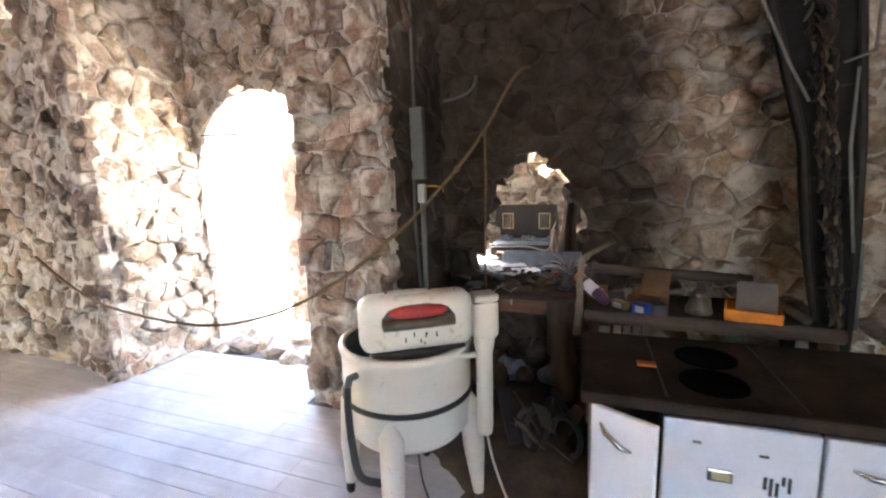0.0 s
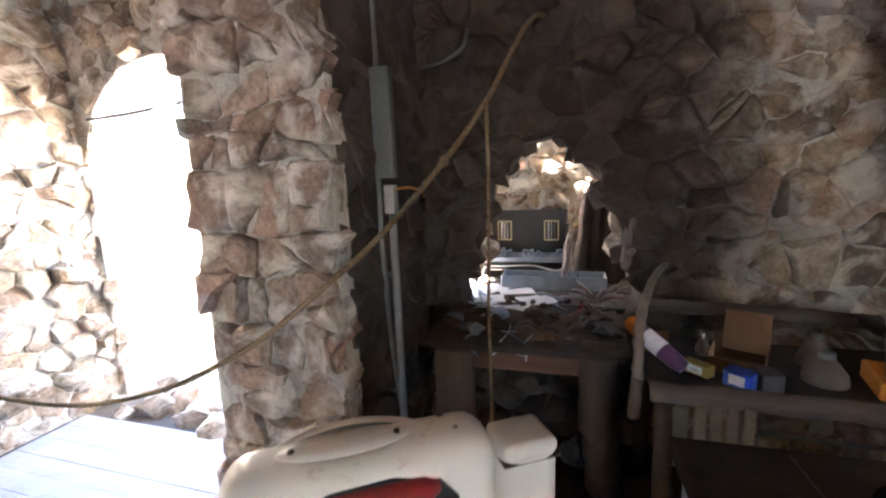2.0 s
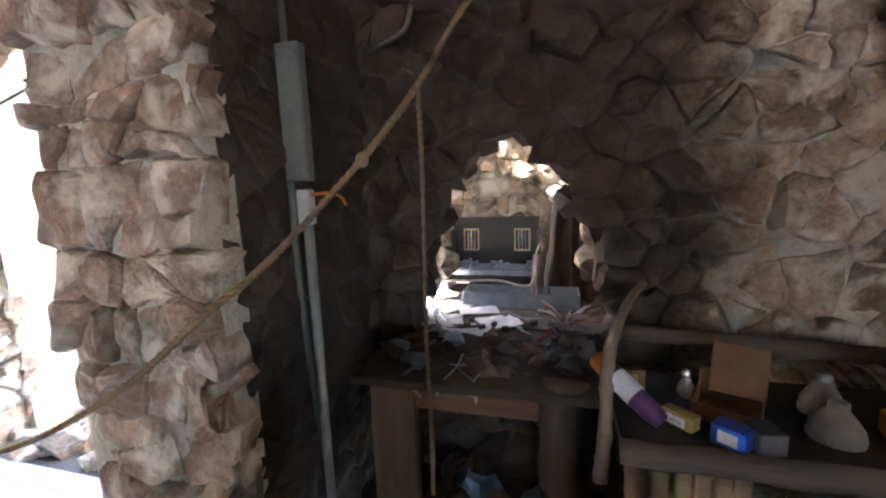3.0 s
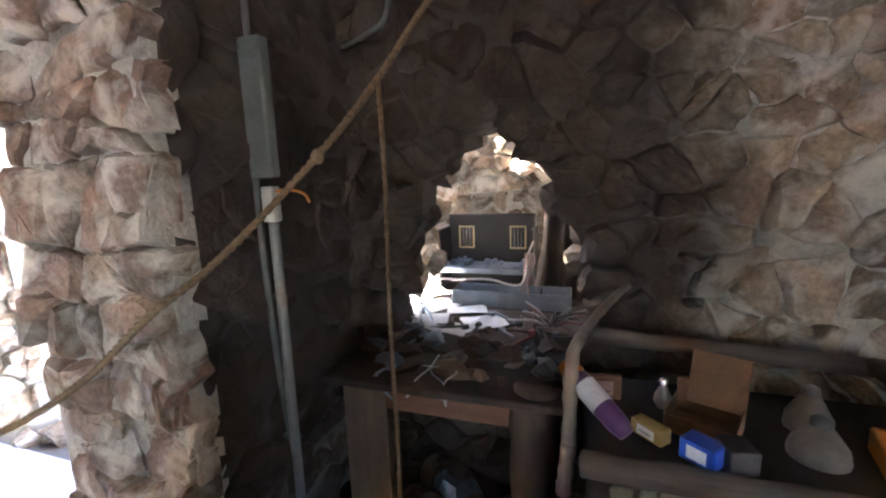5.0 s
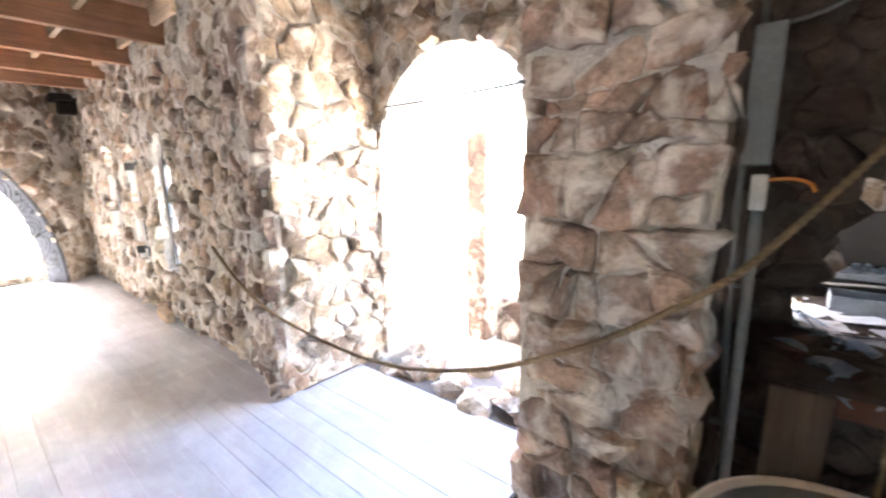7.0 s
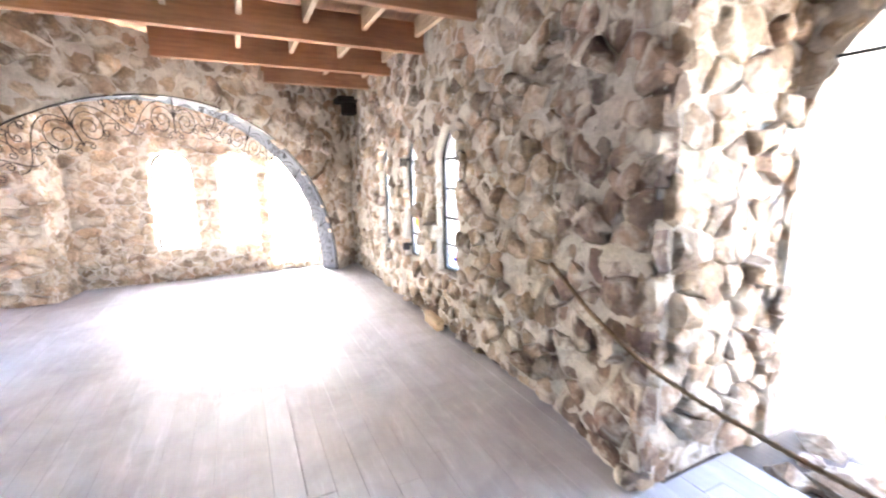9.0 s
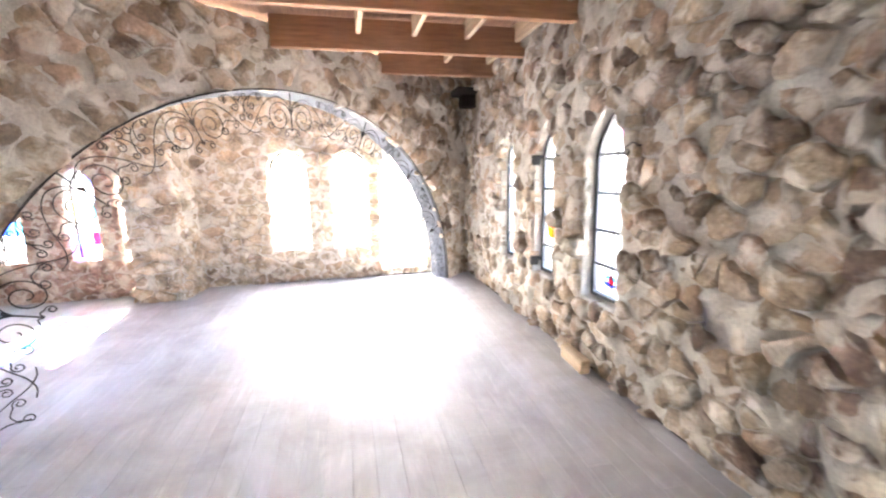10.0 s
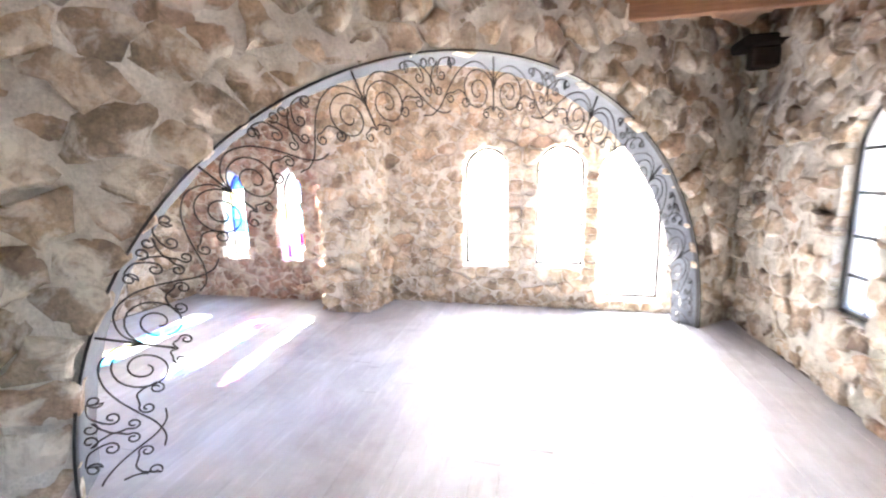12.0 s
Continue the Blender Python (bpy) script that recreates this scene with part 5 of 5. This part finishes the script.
part("globe", lathe([(0.002, 0.0), (0.022, 0.008), (0.032, 0.03), (0.028, 0.055), (0.016, 0.08), (0.014, 0.09)], 16), plain("smoky_glass", (0.30, 0.28, 0.26), 0.15), bulb, smooth=True)
part("screw_cap", lathe([(0.015, 0.088), (0.015, 0.112), (0.008, 0.118), (0.001, 0.118)], 14), CHROME, bulb, smooth=True)
bl = Matrix.Translation((0.30, 2.755, 0.752)) @ Matrix.Rotation(radians(-40), 4, "Z")
carton("blue_box", bl, 0.10, 0.07, 0.065, BLUE, "small bright blue cardboard carton on the table", WHITE_LABEL, 0)
carton("dark_carton", Matrix.Translation((0.385, 2.755, 0.752)) @ Matrix.Rotation(radians(10), 4, "Z"), 0.08, 0.09, 0.07, plain("dark_grey_card", (0.07, 0.07, 0.08), 0.6), "small dark grey carton beside the blue one")
carton("yellow_carton", Matrix.Translation((0.175, 2.84, 0.752)) @ Matrix.Rotation(radians(-45), 4, "Z"), 0.11, 0.05, 0.05, plain("ochre_card", (0.36, 0.25, 0.08), 0.6), "ochre carton with a pale label", WHITE_LABEL, 2)
carton("printed_card", Matrix.Translation((0.04, 3.06, 0.752)) @ Matrix.Rotation(radians(8), 4, "Z"), 0.13, 0.03, 0.09, CARD, "brown printed card box at the back of the table", plain("faded_print", (0.4, 0.25, 0.2), 0.7), 1)
for (x, y, r, h), lab in (((0.62, 2.86, 0.075, 0.10), "dusty pale glass lampshade lying on the table"), ((0.66, 3.02, 0.065, 0.12), "dusty pale glass lampshade standing on the table")):
    shade = empty("lampshade", Matrix.Translation((x, y, 0.752)), lab, "lampshade")
    part("shade", lathe([(r * 0.98, 0.0), (r, 0.01), (r * 0.93, h * 0.4), (r * 0.6, h * 0.75), (r * 0.35, h), (r * 0.30, h), (r * 0.55, h * 0.72), (r * 0.88, h * 0.38), (r * 0.94, 0.01)], 24), plain("dusty_glass_%s" % ("a" if x < 0.64 else "b"), (0.15, 0.128, 0.105), 0.65, 0, 0.35), shade, smooth=True)
    part("collar", lathe([(r * 0.36, h), (r * 0.36, h + 0.02), (r * 0.28, h + 0.025), (0.001, h + 0.025)], 16), GALV, shade, smooth=True)
bin_ = empty("orange_tray", Matrix.Translation((0.88, 2.80, 0.752)) @ Matrix.Rotation(radians(-14), 4, "Z"), "orange plastic tray with a clear plastic sheet in it", "tray")
part("front", box_bm(0, -0.10, 0.035, 0.26, 0.01, 0.07, 0.004, 1), ORANGE, bin_)
part("rear", box_bm(0, 0.12, 0.035, 0.26, 0.01, 0.07, 0.004, 1), ORANGE, bin_)
for x in (-0.13, 0.13):
    part("end", box_bm(x, 0.01, 0.035, 0.01, 0.22, 0.07, 0.004, 1), ORANGE, bin_)
part("bottom", box_bm(0, 0.01, 0.006, 0.26, 0.22, 0.01), ORANGE, bin_)
part("plastic_sheet", box_bm(0.02, 0.03, 0.13, 0.20, 0.012, 0.18, 0.003, 1, m=Matrix.Rotation(radians(-22), 4, "X")), plain("clouded_plastic", (0.13, 0.12, 0.115), 0.3), bin_, "clouded plastic sheet")

# black iron lattice standing behind the range
lat = empty("iron_lattice", Matrix.Translation((1.23, 2.72, 0)), "tall black iron lattice panel leaning behind the range", "ironwork")
def lx(u, z):
    w = 0.07 + 0.06 * max(0, z - 0.7)
    return (u * w + 0.05 - 0.13 * max(0, z - 0.7), 0.10, z)
for path in ([(-0.02, 0.13, 0.0), (-0.02, 0.13, 0.69), (-0.10, 0.13, 1.16), (-0.17, 0.13, 1.74), (-0.36, 0.13, 2.45), (-0.44, 0.13, 2.9)], [(0.12, 0.13, 0.0), (0.12, 0.13, 0.69), (0.11, 0.13, 1.16), (0.08, 0.13, 1.74), (0.01, 0.13, 2.45)]):
    part("upright", tube(path, 0.02, 8), IRON, lat)
plate = fill_bm([(-0.03, 0.0), (0.13, 0.0), (0.13, 0.69), (0.12, 1.16), (0.09, 1.74), (0.02, 2.45), (0.0, 2.9), (-0.46, 2.9), (-0.38, 2.45), (-0.19, 1.74), (-0.12, 1.16), (-0.03, 0.69)], [], 0.02)
bmesh.ops.transform(plate, matrix=Matrix.Translation((0, 0.16, 0)) @ Matrix.Rotation(radians(90), 4, "X"), verts=plate.verts)
BLACK_SHEET = plain("black_sheet_iron", (0.010, 0.010, 0.012), 0.6, 0.0, 0.5, 9)
BLACK_SHEET.node_tree.nodes["Principled BSDF"].inputs["Specular IOR Level"].default_value = 0.2
part("back_plate", plate, BLACK_SHEET, lat, "black sheet-iron plate")
LINKS = (plain("worn_steel_links", (0.16, 0.13, 0.10), 0.4, 0.8, 0.4, 30), RUST, RUST, IRON, IRON)
lrng = random.Random(77)
for col in range(4):
    for k in range(46):
        z = 0.72 + 0.047 * k + lrng.uniform(-0.02, 0.02)
        u = -0.30 + 0.19 * col + lrng.uniform(-0.06, 0.06)
        l, lean = lrng.uniform(0.06, 0.10), lrng.uniform(-0.14, 0.14)
        a, b = Vector(lx(u - lean, z)), Vector(lx(u + lean, z + l))
        part("twist", tube([a, a * 0.7 + b * 0.3 + Vector((0, -0.022, 0)), a * 0.3 + b * 0.7 + Vector((0, -0.022, 0)), b], 0.007, 6, taper=[0.004, 0.009, 0.008, 0.004]), lrng.choice(LINKS), lat, smooth=True)
for z in (0.95, 1.55, 2.02):
    part("strap", box_bm(lx(0.2, z)[0], 0.105, z, 0.22, 0.008, 0.012, 0.002, 1, m=Matrix()), IRON, lat)
part("grey_rod", tube([lx(1.25, 0.72), lx(1.35, 1.2)], 0.008, 6), GALV, lat, "grey steel rod")
part("grey_rod", tube([lx(0.95, 1.15), lx(0.75, 1.7), lx(0.95, 2.1)], 0.008, 6), GALV, lat, "grey steel rod")
part("bracket", tube([lx(0.55, 2.13), lx(1.35, 2.17), lx(1.45, 2.55)], 0.009, 6), GALV, lat, "pale bent steel bracket")
part("grey_rod", tube([lx(-1.5, 2.6), lx(-0.9, 2.15), lx(-0.45, 1.95)], 0.008, 6), GALV, lat, "grey steel rod")

# junk heap under the bench
for k in range(12):
    x, y = rng.uniform(-0.45, -0.10), rng.uniform(2.2, 2.6)
    scrap = empty("scrap_metal", Matrix.Translation((x, y, 0.0)) @ Matrix.Rotation(rng.uniform(0, 6), 4, "Z"), "dark rusty scrap metal heaped on the floor", "scrap", "scrap beside the range")
    z = rng.uniform(0.05, 0.35)
    part("plate", rot_box(None, (-0.08, 0, 0.0), (0.10, 0.04, z), 0.09, 0.012), RUST if k % 2 else IRON, scrap)
    if k % 3 == 0:
        part("hoop", tube([(0.09 * math.cos(t / 3), 0.02, 0.13 + 0.12 * math.sin(t / 3)) for t in range(0, 14)], 0.016, 8), RUBBER, scrap, smooth=True)

# stones and post outside the door
ROCK = [stone_material("threshold_rock", False, 0)]
for k in range(22):
    x, y, r = rng.uniform(-3.55, -2.0), rng.uniform(2.92, 3.5), rng.uniform(0.06, 0.15)
    bm = bmesh.new()
    bmesh.ops.create_icosphere(bm, subdivisions=1, radius=r)
    for v in bm.verts:
        v.co *= 1 + 0.8 * noise.noise(v.co * 9 + Vector((k * 3.1, 0, 0)))
        v.co.z *= 0.6
    rock = part("rock", bm, ROCK[0])
    rock.location = (x, y, -0.03 + r * 0.2)
    tagged(rock, "rough pale rock at the doorway threshold", "rock", "threshold rocks")
post = part("stone_post", box_bm(-3.36, 4.2, 1.0, 0.24, 0.24, 2.2, 0.03, 2), DARK[0])
tagged(post, "pale sunlit stone post outside the doorway", "post")
para = part("parapet", box_bm(-2.4, 4.35, 0.12, 1.6, 0.3, 0.5, 0.03, 2), DARK[0])
tagged(para, "low pale stone parapet outside the doorway", "parapet")

# black blocks that stand in for the shade of a recess in the corner by the arch
RECESS_BLACK = plain("charred_wood", (0.014, 0.010, 0.008), 0.95, 0, 0.4)
RECESS_BLACK.node_tree.nodes["Principled BSDF"].inputs["Specular IOR Level"].default_value = 0.05
stub = empty("charred_beam_end", Matrix.Translation((-9.42, 2.22, 2.72)), "black blocks standing in for a dark recess in the wall corner", "beam")
part("timber", box_bm(0, 0, 0.0, 0.34, 0.34, 0.10, 0.02, 1), RECESS_BLACK, stub)
part("timber", box_bm(0.06, 0.02, -0.14, 0.16, 0.22, 0.18, 0.02, 1), RECESS_BLACK, stub)

# jagged stones hanging round the inside of the forge opening
forge_wall = bpy.data.objects["wall_forge"]
for k, (u, v) in enumerate(FORGE[3:]):
    for j in range(2):
        r = rng.uniform(0.06, 0.12)
        bm = bmesh.new()
        bmesh.ops.create_icosphere(bm, subdivisions=1, radius=r)
        for q in bm.verts:
            q.co *= 1 + 0.9 * noise.noise(q.co * 11 + Vector((k * 2.7, j * 5.1, 0)))
        rock = part("stone", bm, SOOT[0] if j == 0 else STONE[0], forge_wall)
        rock.location = (u + (0.02 if u > 0.7 else -0.02) + rng.uniform(-0.03, 0.03), v + 0.03, -0.16 - 0.2 * j)
# drooping wires and rags over the bench edge
for k in range(5):
    x = -0.85 + 0.5 * rng.random() ** 1.3
    strand = empty("loose_wire", Matrix.Translation((x, 3.0, 0.785)), "thin pale wire drooping over the bench edge", "wire", "loose wires on the bench")
    part("flex", tube(curve_points([(rng.uniform(-0.15, 0.15), 0.22 * rng.random() + 0.05, 0.008), (rng.uniform(-0.06, 0.06), 0.03, 0.02), (rng.uniform(-0.05, 0.05), -0.055, 0.0), (rng.uniform(-0.06, 0.06), -0.06, -0.05 - 0.06 * rng.random()), (rng.uniform(-0.08, 0.08), -0.06, -0.03)], 5), 0.0035, 5), WIRE[0] if k % 2 else BLUE_GREY, strand, smooth=True)
for k in range(9):
    x, y, r = rng.uniform(-0.80, -0.30), rng.uniform(3.05, 3.35), rng.uniform(0.06, 0.13)
    bm = bmesh.new()
    bmesh.ops.create_icosphere(bm, subdivisions=2, radius=r)
    for q in bm.verts:
        q.co *= 1 + 0.6 * noise.noise(q.co * 8 + Vector((k * 1.9, 0, 0)))
        q.co.z = max(q.co.z, -r * 0.7)
    lump = part("rag", bm, (RUST, BLUE_GREY, OLD_WOOD)[k % 3])
    lump.location = (x, y, r * 0.7)
    tagged(lump, "dark rag or scrap heaped under the bench", "rag", "heap under the bench")
# small iron wall hooks and a wood block by the window wall
for x, z in ((-5.88, 1.72), (-6.95, 1.70)):
    hook = empty("scroll_hook", Matrix.Translation((x, 2.38, z)), "small black iron scroll hook on the window wall", "hook", "wall hooks")
    part("scroll", tube([(px * 1.1, -0.045, pz * 1.1) for px, pz in bent([(0.10, 0.03), (0.05, 0.05), (0.0, 0.03)]) + spiral(0.0, 0.0, 0.032, 0.01, 1.6, 1.2, 14)], 0.006, 6), IRON, hook, smooth=True)
    part("nail", tube([(0.11, 0.06, 0.033), (0.11, -0.05, 0.033)], 0.007, 6), IRON, hook)
block = part("wood_block", box_bm(0, 0, 0.06, 0.36, 0.09, 0.12, 0.01, 1), JOIST_WOOD)
block.matrix_world = Matrix.Translation((-6.32, 2.27, 0)) @ Matrix.Rotation(radians(-3), 4, "Z")
tagged(block, "pale wood block lying at the foot of the wall", "wood block")
for z in (0.62, 1.66):
    lump = empty("window_hinge", Matrix.Translation((-7.41, 2.40, z)), "black iron hinge lump on the window edge", "hinge", "window hinges")
    part("knuckle", box_bm(0, 0, 0.05, 0.05, 0.09, 0.10, 0.015, 2), IRON, lump)
    part("strap", box_bm(0.05, 0.04, 0.08, 0.10, 0.03, 0.03, 0.008, 1), IRON, lump)

for k in range(30):
    x, y = rng.uniform(-1.0, -0.10), rng.uniform(3.04, 3.42)
    bit = empty("bench_scrap", Matrix.Translation((x, y, 0.784)) @ Matrix.Rotation(rng.uniform(0, 6), 4, "Z"), "dark scrap or rag on the front of the bench", "scrap", "scrap on the bench front")
    r = rng.uniform(0.025, 0.06)
    bm = bmesh.new()
    bmesh.ops.create_icosphere(bm, subdivisions=1, radius=r)
    for q in bm.verts:
        q.co *= 1 + 0.8 * noise.noise(q.co * 20 + Vector((k * 1.7, 0, 0)))
        q.co.x *= 1.6
        q.co.z = max(q.co.z * 0.7, -0.01) + 0.01
    part("lump", bm, (RUST, OLD_WOOD, RUBBER, BLUE_GREY, RUST, OLD_WOOD)[k % 6], bit)


# ---- planks and stones ----
def lay_planks():
    rng = random.Random(21)
    y = -4.55
    shared = {}
    while y < 3.4:
        w = rng.choice((0.13, 0.14, 0.15))
        x = -9.95 + rng.uniform(-1.5, 0)
        while x < 2.2:
            l = rng.choice((2.4, 3.0, 3.6))
            a, b = max(x, -9.98), min(x + l, 2.18)
            if y > 2.3:
                a, b = (max(a, -3.72), min(b, -1.97)) if x < -1.6 else (max(a, -1.2), b)
            if y > 2.82 and x < -1.6:
                a = b
            if b - a > 0.05:
                key = (round(b - a, 2), w)
                if key not in shared:
                    bm = box_bm(0, 0, 0, b - a - 0.003, w - 0.0018, 0.03, 0.001, 1)
                    me = bpy.data.meshes.new("plank")
                    bm.to_mesh(me)
                    bm.free()
                    me.materials.append(FLOOR_WOOD)
                    shared[key] = me
                ob = new("plank", shared[key])
                ob.parent = slab
                ob.location = ((a + b) / 2, y + w / 2, -0.015 + rng.uniform(-0.0015, 0.0015))
            x += l
        y += w


lay_planks()
lay_stones()
